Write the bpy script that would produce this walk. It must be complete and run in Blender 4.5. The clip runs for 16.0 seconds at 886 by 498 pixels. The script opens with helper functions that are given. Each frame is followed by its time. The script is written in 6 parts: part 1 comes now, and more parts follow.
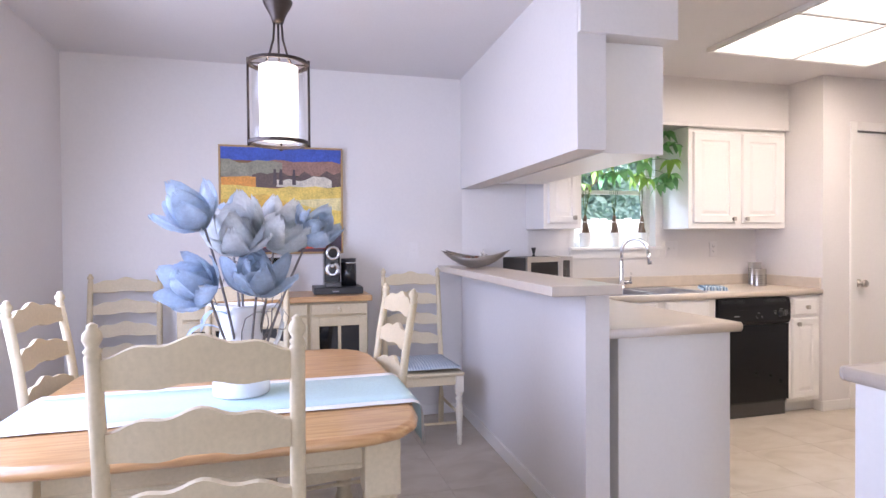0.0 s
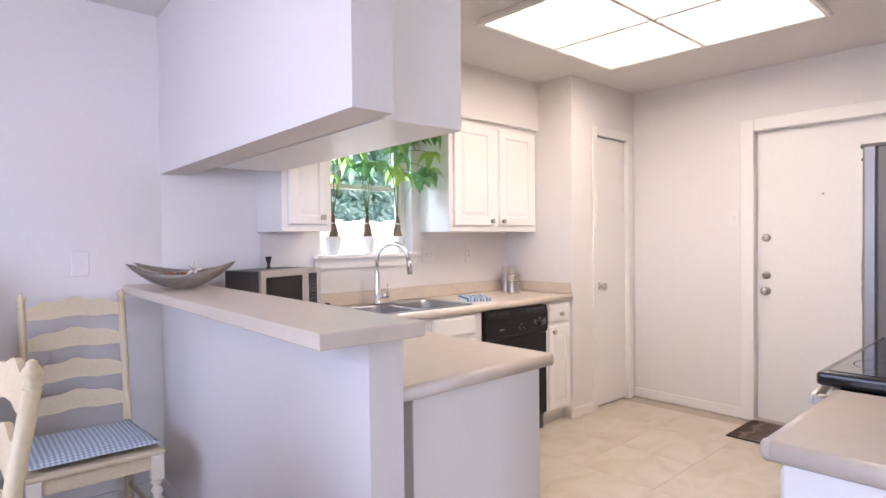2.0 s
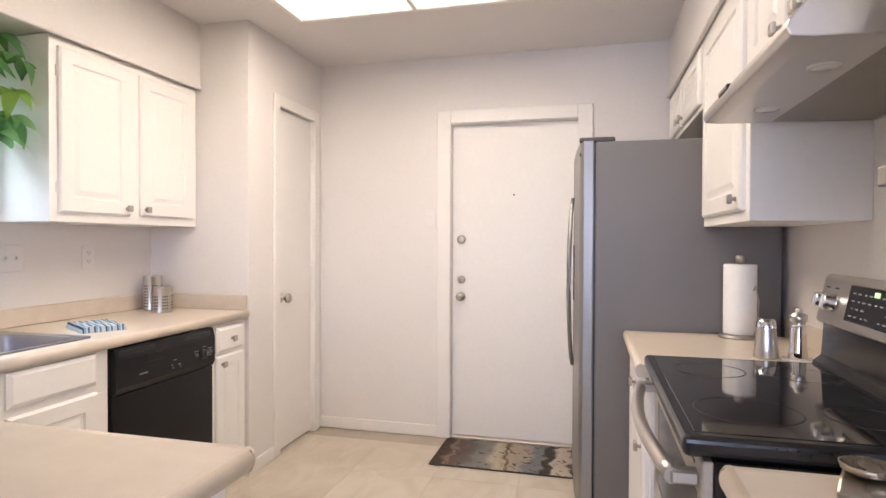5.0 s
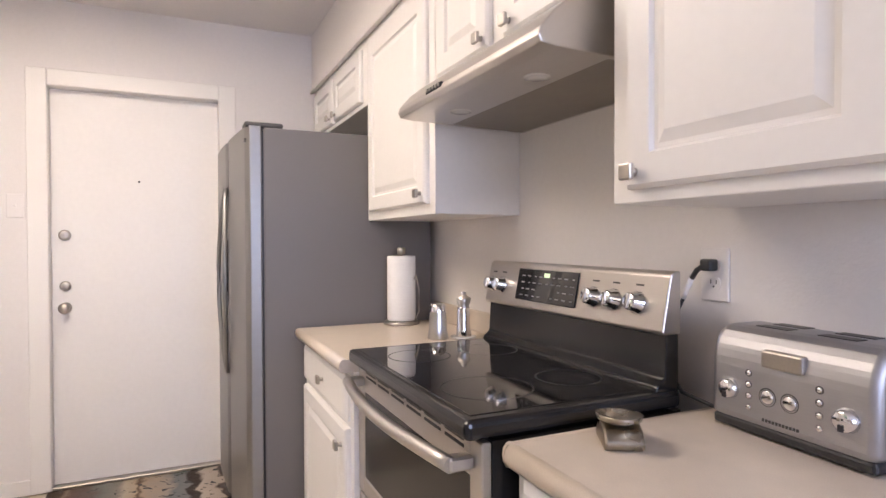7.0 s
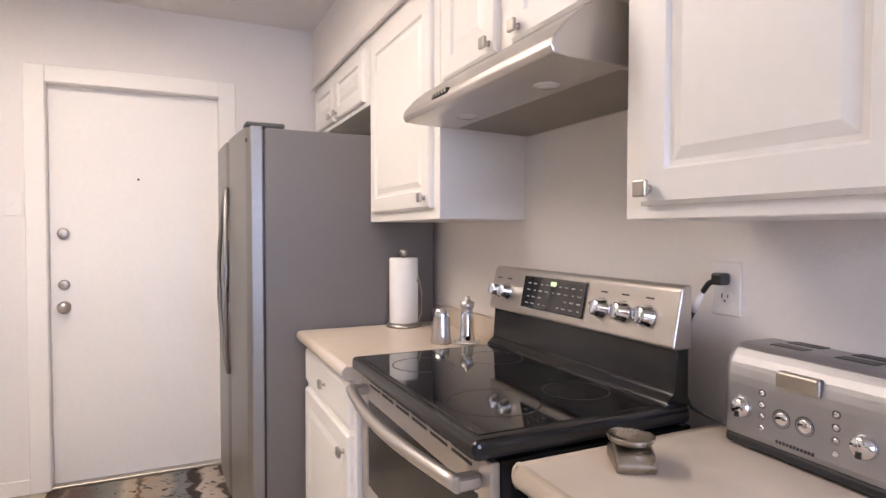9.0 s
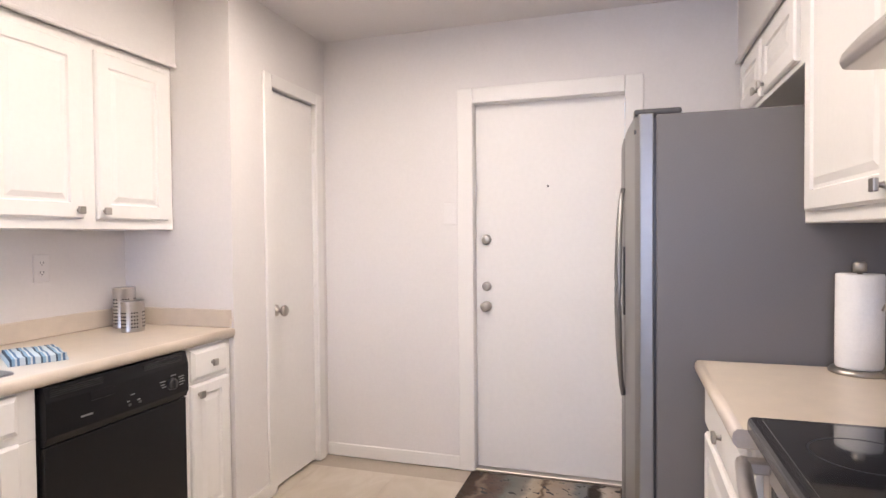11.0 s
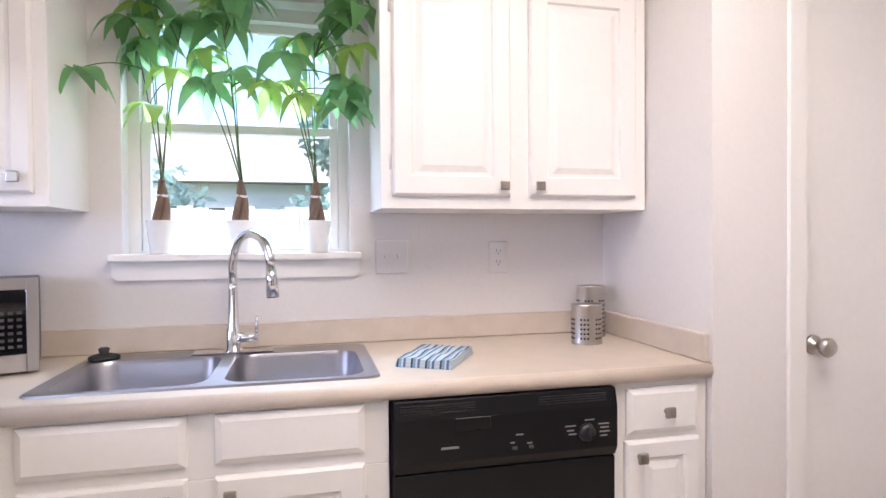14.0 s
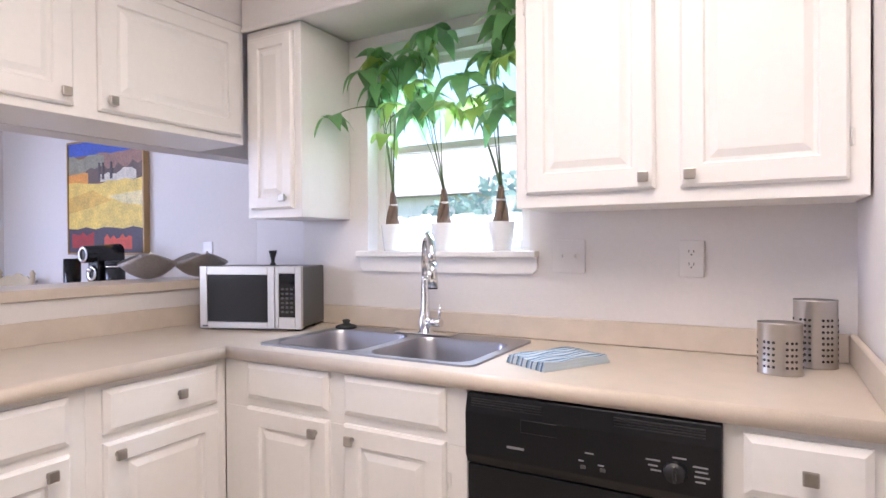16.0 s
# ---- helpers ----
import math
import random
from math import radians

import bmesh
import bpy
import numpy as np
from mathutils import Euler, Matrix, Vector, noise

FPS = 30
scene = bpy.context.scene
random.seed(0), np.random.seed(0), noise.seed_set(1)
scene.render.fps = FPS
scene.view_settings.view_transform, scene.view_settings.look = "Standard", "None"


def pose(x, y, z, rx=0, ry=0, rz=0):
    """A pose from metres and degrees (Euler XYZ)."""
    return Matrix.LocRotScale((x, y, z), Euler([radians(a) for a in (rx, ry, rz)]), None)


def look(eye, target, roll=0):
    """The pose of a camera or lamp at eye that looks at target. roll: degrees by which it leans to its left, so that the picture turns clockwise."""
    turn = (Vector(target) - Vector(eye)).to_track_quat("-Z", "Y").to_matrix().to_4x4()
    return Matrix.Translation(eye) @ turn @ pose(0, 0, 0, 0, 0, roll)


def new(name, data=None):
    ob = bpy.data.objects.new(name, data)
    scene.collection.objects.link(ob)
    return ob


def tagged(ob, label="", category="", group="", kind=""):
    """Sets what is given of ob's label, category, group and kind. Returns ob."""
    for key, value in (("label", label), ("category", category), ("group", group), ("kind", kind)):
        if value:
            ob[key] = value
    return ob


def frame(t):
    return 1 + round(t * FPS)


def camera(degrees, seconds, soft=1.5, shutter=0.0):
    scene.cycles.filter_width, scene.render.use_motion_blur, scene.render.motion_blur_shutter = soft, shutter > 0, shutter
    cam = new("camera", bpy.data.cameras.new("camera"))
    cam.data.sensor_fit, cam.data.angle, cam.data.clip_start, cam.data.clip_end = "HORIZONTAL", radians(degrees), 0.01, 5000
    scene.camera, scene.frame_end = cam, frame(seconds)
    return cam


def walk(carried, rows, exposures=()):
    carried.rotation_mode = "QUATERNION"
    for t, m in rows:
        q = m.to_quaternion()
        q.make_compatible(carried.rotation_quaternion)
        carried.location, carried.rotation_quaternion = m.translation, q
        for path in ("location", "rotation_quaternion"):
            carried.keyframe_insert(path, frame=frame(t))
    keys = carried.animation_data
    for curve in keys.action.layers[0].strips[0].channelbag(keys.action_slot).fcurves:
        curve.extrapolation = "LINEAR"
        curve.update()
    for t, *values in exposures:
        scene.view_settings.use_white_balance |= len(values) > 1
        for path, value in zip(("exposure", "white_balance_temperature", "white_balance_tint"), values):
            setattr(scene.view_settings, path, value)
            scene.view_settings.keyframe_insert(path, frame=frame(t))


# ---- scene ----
cam = camera(74.8, 16.0)
PATH = [
    (0, (0.409, 0.579, 1.261), (0.952, 2.504, 1.231), -0.4),
    (0.5, (0.472, 0.813, 1.266), (1.271, 2.646, 1.239), -0.5),
    (1, (0.535, 1.056, 1.279), (1.58, 2.762, 1.249), -0.5),
    (1.5, (0.649, 1.283, 1.286), (1.874, 2.864, 1.254), -0.6),
    (2, (0.748, 1.47, 1.289), (2.101, 2.943, 1.254), -0.6),
    (2.5, (0.877, 1.656, 1.281), (2.36, 2.997, 1.246), -0.6),
    (3, (1.002, 1.773, 1.281), (2.565, 3.019, 1.246), -0.6),
    (3.2, (1.039, 1.812, 1.28), (2.636, 3.016, 1.246), -0.7),
    (5.3, (1.52, 2.162, 1.253), (3.499, 2.451, 1.229), 0.3),
    (5.5, (1.564, 2.207, 1.246), (3.559, 2.345, 1.224), 0.3),
    (6, (1.658, 2.287, 1.247), (3.645, 2.061, 1.224), 0.3),
    (6.5, (1.661, 2.358, 1.248), (3.573, 1.772, 1.221), -0.1),
    (7, (1.64, 2.399, 1.241), (3.455, 1.561, 1.211), -0.2),
    (7.5, (1.625, 2.409, 1.241), (3.376, 1.443, 1.213), -0.2),
    (8, (1.627, 2.414, 1.244), (3.341, 1.383, 1.217), -0.3),
    (8.2, (1.631, 2.418, 1.25), (3.339, 1.377, 1.22), -0.4),
    (10.3, (1.839, 2.285, 1.322), (3.838, 2.336, 1.266), -0.5),
    (10.5, (1.88, 2.249, 1.282), (3.869, 2.459, 1.25), -0.8),
    (11, (1.985, 2.178, 1.298), (3.893, 2.778, 1.251), -0.5),
    (11.5, (2.141, 2.256, 1.261), (3.941, 3.128, 1.235), -0.7),
    (12, (2.361, 2.219, 1.254), (3.938, 3.449, 1.23), -0.8),
    (12.5, (2.527, 2.283, 1.233), (3.837, 3.794, 1.219), -0.8),
    (13, (2.72, 2.421, 1.239), (3.735, 4.145, 1.218), -0.6),
    (13.5, (2.898, 2.485, 1.22), (3.679, 4.326, 1.21), -0.5),
    (14, (3.086, 2.462, 1.241), (3.546, 4.409, 1.209), -0.4),
    (14.5, (3.314, 2.47, 1.235), (3.384, 4.468, 1.202), -0.4),
    (15, (3.531, 2.454, 1.236), (3.187, 4.424, 1.206), -0.5),
    (15.5, (3.739, 2.457, 1.231), (3.07, 4.342, 1.212), -0.3),
    (16, (3.979, 2.524, 1.228), (3.0, 4.268, 1.211), -0.4),
]
EXPOSURE = 1.62
walk(cam, [(t, look(eye, target, roll)) for t, eye, target, roll in PATH], [(t, EXPOSURE, kelvin, tint) for t, kelvin, tint in ((0.0, 6300, 19), (3.0, 6450, 17), (5.5, 6600, 14), (8.0, 6500, 18), (10.5, 6400, 16), (12.0, 6100, 17), (13.0, 5950, 18), (16.0, 6000, 19))])

# ---- world, sun, lights ----
NY, DY, EX, SY, WX, BY, CZ = 4.485, 4.64, 5.055, 1.335, -0.875, -2.6, 2.435

world = bpy.data.worlds.new("World")
scene.world = world
world.use_nodes = True
wn = world.node_tree
sky = wn.nodes.new("ShaderNodeTexSky")
sky.sky_type, sky.sun_disc = "NISHITA", False
sky.sun_elevation, sky.sun_rotation = radians(51), radians(152)
wn.nodes["Background"].inputs[1].default_value = 0.15
wn.links.new(sky.outputs[0], wn.nodes["Background"].inputs[0])

sun = new("sun", bpy.data.lights.new("sun", "SUN"))
sun.data.energy, sun.data.angle, sun.data.color = 5.0, radians(0.6), (1.0, 0.95, 0.86)
sun.matrix_world = look((0, 0, 10), (-4.0, 7.5, -0.5))


def area_lamp(name, eye, target, w, h, watts, colour):
    lamp = new(name, bpy.data.lights.new(name, "AREA"))
    lamp.data.shape, lamp.data.size, lamp.data.size_y = "RECTANGLE", w, h
    lamp.data.energy, lamp.data.color = watts, colour
    lamp.matrix_world = look(eye, target)
    return lamp


# area lamps: daylight of the unseen west window, then fills, then the fluorescent ceiling panel
area_lamp("west_daylight", (WX - 0.03, 2.35, 1.45), (2.2, 2.45, 0.0), 2.0, 1.25, 27, (0.61, 0.69, 1.0))
# weak bluish fill added from the south, where no window is known
area_lamp("back_fill", (0.55, BY + 0.0, 1.5), (0.8, 3, 1.2), 1.5, 1.1, 16, (0.72, 0.80, 1.0))
# added lamp outside, out of view above the kitchen window, strengthening its daylight
area_lamp("window_daylight_boost", (2.88, 5.75, 3.25), (2.88, 4.2, 1.35), 1.8, 1.0, 115, (0.66, 0.82, 1.0))
area_lamp("panel_light", (3.595, 2.95, CZ - 0.03), (3.595, 2.95, 0), 1.2, 1.2, 10.5, (1.0, 0.85, 0.70))
bulb = new("pendant_bulb", bpy.data.lights.new("pendant_bulb", "POINT"))
bulb.data.energy, bulb.data.color, bulb.data.shadow_soft_size = 2, (1.0, 0.8, 0.6), 0.04
bulb.location = (0.41, 2.8, 1.76)

# ---- materials ----
def material(name, colour, rough=0.5, metal=0.0, vary=0.06, scale=6.0, fine=120.0, bump=0.0, bump_scale=200.0, coat=0.0, stretch=(1, 1, 1), spec=0.5):
    """A surface with variation at two scales and a fine relief."""
    m = bpy.data.materials.new(name)
    m.use_nodes = True
    n, l = m.node_tree.nodes, m.node_tree.links
    b = n["Principled BSDF"]
    b.inputs["Roughness"].default_value, b.inputs["Metallic"].default_value = rough, metal
    b.inputs["Coat Weight"].default_value = coat
    b.inputs["Specular IOR Level"].default_value = spec
    co = n.new("ShaderNodeTexCoord")
    mp = n.new("ShaderNodeMapping")
    mp.inputs["Scale"].default_value = stretch
    l.new(co.outputs["Object"], mp.inputs[0])
    big, small = n.new("ShaderNodeTexNoise"), n.new("ShaderNodeTexNoise")
    big.inputs["Scale"].default_value, small.inputs["Scale"].default_value = scale, fine
    big.inputs["Detail"].default_value = 5
    l.new(mp.outputs[0], big.inputs["Vector"]), l.new(mp.outputs[0], small.inputs["Vector"])
    add = n.new("ShaderNodeMath")
    add.operation = "ADD"
    l.new(big.outputs["Fac"], add.inputs[0]), l.new(small.outputs["Fac"], add.inputs[1])
    mr = n.new("ShaderNodeMapRange")
    mr.inputs["From Min"].default_value, mr.inputs["From Max"].default_value = 0.6, 1.4
    mr.inputs["To Min"].default_value, mr.inputs["To Max"].default_value = 1 - vary, 1 + vary
    l.new(add.outputs[0], mr.inputs[0])
    mul = n.new("ShaderNodeVectorMath")
    mul.operation = "SCALE"
    mul.inputs[0].default_value = colour
    l.new(mr.outputs[0], mul.inputs["Scale"])
    l.new(mul.outputs[0], b.inputs["Base Color"])
    rr = n.new("ShaderNodeMapRange")
    rr.inputs["To Min"].default_value, rr.inputs["To Max"].default_value = max(rough - 0.5 * vary, 0.02), min(rough + 0.5 * vary, 1)
    l.new(big.outputs["Fac"], rr.inputs[0]), l.new(rr.outputs[0], b.inputs["Roughness"])
    if bump:
        bt = n.new("ShaderNodeTexNoise")
        bt.inputs["Scale"].default_value, bt.inputs["Detail"].default_value = bump_scale, 3
        l.new(mp.outputs[0], bt.inputs["Vector"])
        bp = n.new("ShaderNodeBump")
        bp.inputs["Strength"].default_value, bp.inputs["Distance"].default_value = bump, 0.002
        l.new(bt.outputs["Fac"], bp.inputs["Height"]), l.new(bp.outputs[0], b.inputs["Normal"])
    return m


def ramp_on(m, stops, source="noise", scale=4.0, detail=6.0, stretch=(1, 1, 1), distortion=0.0, per_piece=False):
    """Replace the base colour of m by a colour ramp over a noise, in object space."""
    n, l = m.node_tree.nodes, m.node_tree.links
    co, mp = n.new("ShaderNodeTexCoord"), n.new("ShaderNodeMapping")
    mp.inputs["Scale"].default_value = stretch
    l.new(co.outputs["Object"], mp.inputs[0])
    if per_piece:
        inf, sc = n.new("ShaderNodeObjectInfo"), n.new("ShaderNodeMath")
        sc.operation = "MULTIPLY"
        sc.inputs[1].default_value = 40
        l.new(inf.outputs["Random"], sc.inputs[0]), l.new(sc.outputs[0], mp.inputs["Location"])
    t = n.new("ShaderNodeTexNoise")
    t.inputs["Scale"].default_value, t.inputs["Detail"].default_value, t.inputs["Distortion"].default_value = scale, detail, distortion
    l.new(mp.outputs[0], t.inputs["Vector"])
    r = n.new("ShaderNodeValToRGB")
    while len(r.color_ramp.elements) < len(stops):
        r.color_ramp.elements.new(0.5)
    for e, (p, c) in zip(r.color_ramp.elements, stops):
        e.position, e.color = p, (*c, 1)
    l.new(t.outputs["Fac"], r.inputs[0])
    l.new(r.outputs[0], n["Principled BSDF"].inputs["Base Color"])
    return m


def glowing(name, colour, strength):
    m = bpy.data.materials.new(name)
    m.use_nodes = True
    b = m.node_tree.nodes["Principled BSDF"]
    b.inputs["Base Color"].default_value = (0.8, 0.8, 0.78, 1)
    b.inputs["Emission Color"].default_value, b.inputs["Emission Strength"].default_value = (*colour, 1), strength
    return m


def glassy(name, colour=(1, 1, 1), rough=0.0, ior=1.45):
    m = bpy.data.materials.new(name)
    m.use_nodes = True
    b = m.node_tree.nodes["Principled BSDF"]
    b.inputs["Base Color"].default_value = (*colour, 1)
    b.inputs["Transmission Weight"].default_value, b.inputs["Roughness"].default_value, b.inputs["IOR"].default_value = 1.0, rough, ior
    return m


WALL = material("wall_paint", (0.74, 0.708, 0.685), 0.75, vary=0.025, scale=2.0, fine=60, bump=0.35, bump_scale=160)
CEIL = material("ceiling_paint", (0.72, 0.69, 0.68), 0.85, vary=0.03, scale=2.0, fine=80, bump=0.5, bump_scale=120)
TRIM = material("trim_paint", (0.80, 0.775, 0.74), 0.4, vary=0.02, scale=5, bump=0.05, bump_scale=60)
DOORP = material("door_paint", (0.80, 0.775, 0.745), 0.42, vary=0.025, scale=3, fine=40, bump=0.08, bump_scale=50)
CAB = material("cabinet_paint", (0.82, 0.80, 0.77), 0.36, vary=0.02, scale=4, fine=50, bump=0.06, bump_scale=70)
LAM = material("counter_laminate", (0.62, 0.54, 0.45), 0.32, vary=0.10, scale=14, fine=420, bump=0.04, bump_scale=300)
NICKEL = material("brushed_nickel", (0.46, 0.43, 0.39), 0.34, 1.0, vary=0.06, scale=30, fine=200)
STEEL = material("stainless_steel", (0.56, 0.54, 0.52), 0.3, 1.0, vary=0.03, scale=3, fine=150, stretch=(1, 1, 12))
STEELH = material("stainless_steel_horizontal_grain", (0.56, 0.53, 0.50), 0.36, 1.0, vary=0.03, scale=3, fine=60, stretch=(1, 12, 12))
CHROME = material("chrome", (0.78, 0.78, 0.79), 0.08, 1.0, vary=0.02)
SINKM = material("sink_steel", (0.38, 0.38, 0.41), 0.34, 1.0, vary=0.05, scale=4, fine=200)
GREYSIDE = material("grey_painted_steel", (0.155, 0.145, 0.14), 0.42, 0.0, vary=0.05, scale=3, fine=200, bump=0.08, bump_scale=400)
BLACKP = material("black_enamel", (0.012, 0.012, 0.013), 0.22, vary=0.2, scale=5)
BLACKD = material("black_satin_enamel", (0.008, 0.008, 0.009), 0.3, vary=0.15, scale=5, spec=0.28)
FRIDGEM = material("slate_stainless_door", (0.30, 0.295, 0.29), 0.42, 1.0, vary=0.04, scale=3, fine=150, stretch=(1, 1, 12))
TOASTM = material("brushed_toaster_steel", (0.43, 0.43, 0.45), 0.47, 1.0, vary=0.05, scale=4, fine=60, stretch=(1, 14, 14))
BLACKG = material("black_glass", (0.008, 0.008, 0.009), 0.06, vary=0.1, scale=5, coat=0.5)
BLACKM = material("black_plastic", (0.02, 0.02, 0.022), 0.38, vary=0.15, scale=10)
DARKG = material("dark_grey_plastic", (0.07, 0.068, 0.066), 0.4, vary=0.1, scale=10)
WHITEP = material("white_plastic", (0.76, 0.73, 0.71), 0.35, vary=0.02)
CERAMIC = material("white_ceramic", (0.82, 0.82, 0.81), 0.18, vary=0.02, coat=0.3)
CREAM = material("cream_chalk_paint", (0.60, 0.50, 0.33), 0.55, vary=0.09, scale=8, fine=90, bump=0.1, bump_scale=90)
CREAMW = material("off_white_chalk_paint", (0.72, 0.66, 0.54), 0.55, vary=0.07, scale=8, fine=90, bump=0.1, bump_scale=90)
PINE = material("honey_oak_top", (0.55, 0.29, 0.12), 0.3, vary=0.12, scale=5, fine=60, stretch=(1.0, 9, 9), coat=0.25)
ramp_on(PINE, [(0.3, (0.40, 0.20, 0.075)), (0.5, (0.52, 0.29, 0.12)), (0.7, (0.60, 0.36, 0.165))], scale=5, stretch=(1.2, 14, 14), distortion=0.6)
BRONZE = material("dark_bronze", (0.055, 0.042, 0.036), 0.38, 0.7, vary=0.15, scale=20)
SOIL = material("potting_soil", (0.05, 0.035, 0.025), 0.95, vary=0.3, scale=60, bump=0.8, bump_scale=150)
BARK = material("braided_bark", (0.18, 0.12, 0.085), 0.8, vary=0.25, scale=30, fine=200, bump=0.7, bump_scale=90)
LEAF = material("glossy_leaf", (0.09, 0.21, 0.07), 0.38, vary=0.3, scale=9, fine=60)
LEAFY = material("young_leaf", (0.16, 0.27, 0.03), 0.4, vary=0.25, scale=9, fine=60)


def let_light_through(m, colour, share):
    """A thin leaf: part of the light passes through it."""
    n, l = m.node_tree.nodes, m.node_tree.links
    tr, mx = n.new("ShaderNodeBsdfTranslucent"), n.new("ShaderNodeMixShader")
    tr.inputs[0].default_value = (*colour, 1)
    mx.inputs[0].default_value = share
    l.new(n["Principled BSDF"].outputs[0], mx.inputs[1]), l.new(tr.outputs[0], mx.inputs[2])
    l.new(mx.outputs[0], n["Material Output"].inputs[0])


let_light_through(LEAF, (0.33, 0.60, 0.28), 0.55)
let_light_through(LEAFY, (0.52, 0.72, 0.22), 0.6)
STEMG = material("green_stem", (0.10, 0.16, 0.05), 0.6, vary=0.2, scale=20)
PETAL = material("blue_fabric_petal", (0.56, 0.66, 0.76), 0.75, vary=0.25, scale=12, fine=90, bump=0.3, bump_scale=200)
PETALW = material("pale_fabric_petal", (0.80, 0.83, 0.84), 0.75, vary=0.22, scale=12, fine=90, bump=0.3, bump_scale=200)
let_light_through(PETAL, (0.66, 0.72, 0.80), 0.35)
let_light_through(PETALW, (0.84, 0.85, 0.86), 0.35)
TWIG = material("grey_twig", (0.16, 0.14, 0.13), 0.85, vary=0.25, scale=30)
PAPER = material("paper_towel", (0.82, 0.81, 0.79), 0.95, vary=0.03, scale=30, bump=0.5, bump_scale=260)
RUBBER = material("black_rubber", (0.015, 0.015, 0.015), 0.6, vary=0.1)
BOWLM = material("hammered_pewter", (0.48, 0.445, 0.41), 0.5, 0.55, vary=0.15, scale=10, fine=80, bump=0.2, bump_scale=60)
GREYLETTER = material("grey_printed_mark", (0.28, 0.28, 0.28), 0.5, vary=0.02)
DARKLETTER = material("dark_printed_mark", (0.06, 0.06, 0.06), 0.5, vary=0.02)
GREENLED = glowing("green_display", (0.25, 0.75, 0.12), 0.25)
PANELGLOW = glowing("light_diffuser", (1.0, 0.95, 0.84), 0.75)
SHADEGLOW = glowing("lit_linen_shade", (1.0, 0.90, 0.76), 0.75)
HOODLENS = material("frosted_lamp_lens", (0.7, 0.68, 0.64), 0.2, vary=0.03)
GLASS = bpy.data.materials.new("thin_clear_glass")
GLASS.use_nodes = True
gn = GLASS.node_tree.nodes
mixg, trg, glg = gn.new("ShaderNodeMixShader"), gn.new("ShaderNodeBsdfTransparent"), gn.new("ShaderNodeBsdfGlossy")
glg.inputs["Roughness"].default_value, mixg.inputs[0].default_value = 0.02, 0.06
GLASS.node_tree.links.new(trg.outputs[0], mixg.inputs[1]), GLASS.node_tree.links.new(glg.outputs[0], mixg.inputs[2])
GLASS.node_tree.links.new(mixg.outputs[0], gn["Material Output"].inputs[0])
DARKWIN = material("tinted_oven_window", (0.02, 0.018, 0.017), 0.18, vary=0.1, scale=5, spec=0.25)
FILTER = material("grease_filter_mesh", (0.30, 0.27, 0.23), 0.45, 0.9, vary=0.25, scale=12, fine=300, bump=0.6, bump_scale=500)
GRASS = material("lawn", (0.06, 0.11, 0.03), 0.9, vary=0.4, scale=2, fine=40, bump=0.8, bump_scale=60)
FENCE = material("weathered_fence", (0.68, 0.67, 0.66), 0.85, vary=0.2, scale=3, fine=40)
FOLIAGE = material("garden_foliage", (0.16, 0.25, 0.23), 0.6, vary=0.5, scale=3, fine=20)
SIDING = material("pale_siding", (0.72, 0.72, 0.73), 0.7, vary=0.05)

TILEM = material("travertine_vinyl_tile", (0.5, 0.43, 0.34), 0.42, vary=0.1, scale=4, fine=50)
ramp_on(TILEM, [(0.25, (0.46, 0.395, 0.315)), (0.45, (0.53, 0.465, 0.38)), (0.6, (0.575, 0.515, 0.435)), (0.8, (0.50, 0.43, 0.345))], scale=3.2, detail=9, stretch=(1.0, 1.7, 1), distortion=0.9, per_piece=True)
GROUT = material("tile_joint", (0.44, 0.38, 0.31), 0.8, vary=0.08)
MATM = material("doormat_pile", (0.3, 0.27, 0.25), 0.95, vary=0.2, bump=0.9, bump_scale=300)
mn, ml = MATM.node_tree.nodes, MATM.node_tree.links
mco, msep, mwob, mup = mn.new("ShaderNodeTexCoord"), mn.new("ShaderNodeSeparateXYZ"), mn.new("ShaderNodeTexNoise"), mn.new("ShaderNodeMath")
ml.new(mco.outputs["Object"], msep.inputs[0]), ml.new(mco.outputs["Object"], mwob.inputs["Vector"])
mwob.inputs["Scale"].default_value, mwob.inputs["Detail"].default_value = 5.0, 6.0
mup.operation = "MULTIPLY_ADD"
mup.inputs[1].default_value = 0.26
ml.new(mwob.outputs["Fac"], mup.inputs[0]), ml.new(msep.outputs[1], mup.inputs[2])
mmr, mramp = mn.new("ShaderNodeMapRange"), mn.new("ShaderNodeValToRGB")
mmr.inputs["From Min"].default_value, mmr.inputs["From Max"].default_value = 0.585, -0.325
ml.new(mup.outputs[0], mmr.inputs[0]), ml.new(mmr.outputs[0], mramp.inputs[0])
BANDS = [(0.0, (0.035, 0.022, 0.016)), (0.07, (0.06, 0.036, 0.026)), (0.10, (0.20, 0.15, 0.11)), (0.13, (0.10, 0.065, 0.05)), (0.21, (0.12, 0.095, 0.08)), (0.25, (0.15, 0.155, 0.145)), (0.33, (0.22, 0.205, 0.18)), (0.37, (0.42, 0.36, 0.28)), (0.44, (0.40, 0.32, 0.23)), (0.46, (0.09, 0.055, 0.035)), (0.48, (0.36, 0.28, 0.21)), (0.56, (0.30, 0.26, 0.22)), (0.60, (0.15, 0.16, 0.165)), (0.67, (0.17, 0.17, 0.17)), (0.69, (0.03, 0.02, 0.017)), (0.74, (0.04, 0.026, 0.02)), (0.76, (0.46, 0.40, 0.34)), (0.86, (0.42, 0.35, 0.29)), (0.88, (0.05, 0.033, 0.026)), (0.93, (0.16, 0.155, 0.155))]
while len(mramp.color_ramp.elements) < len(BANDS):
    mramp.color_ramp.elements.new(0.5)
for e, (p, c) in zip(mramp.color_ramp.elements, BANDS):
    e.position, e.color = p, (*c, 1)
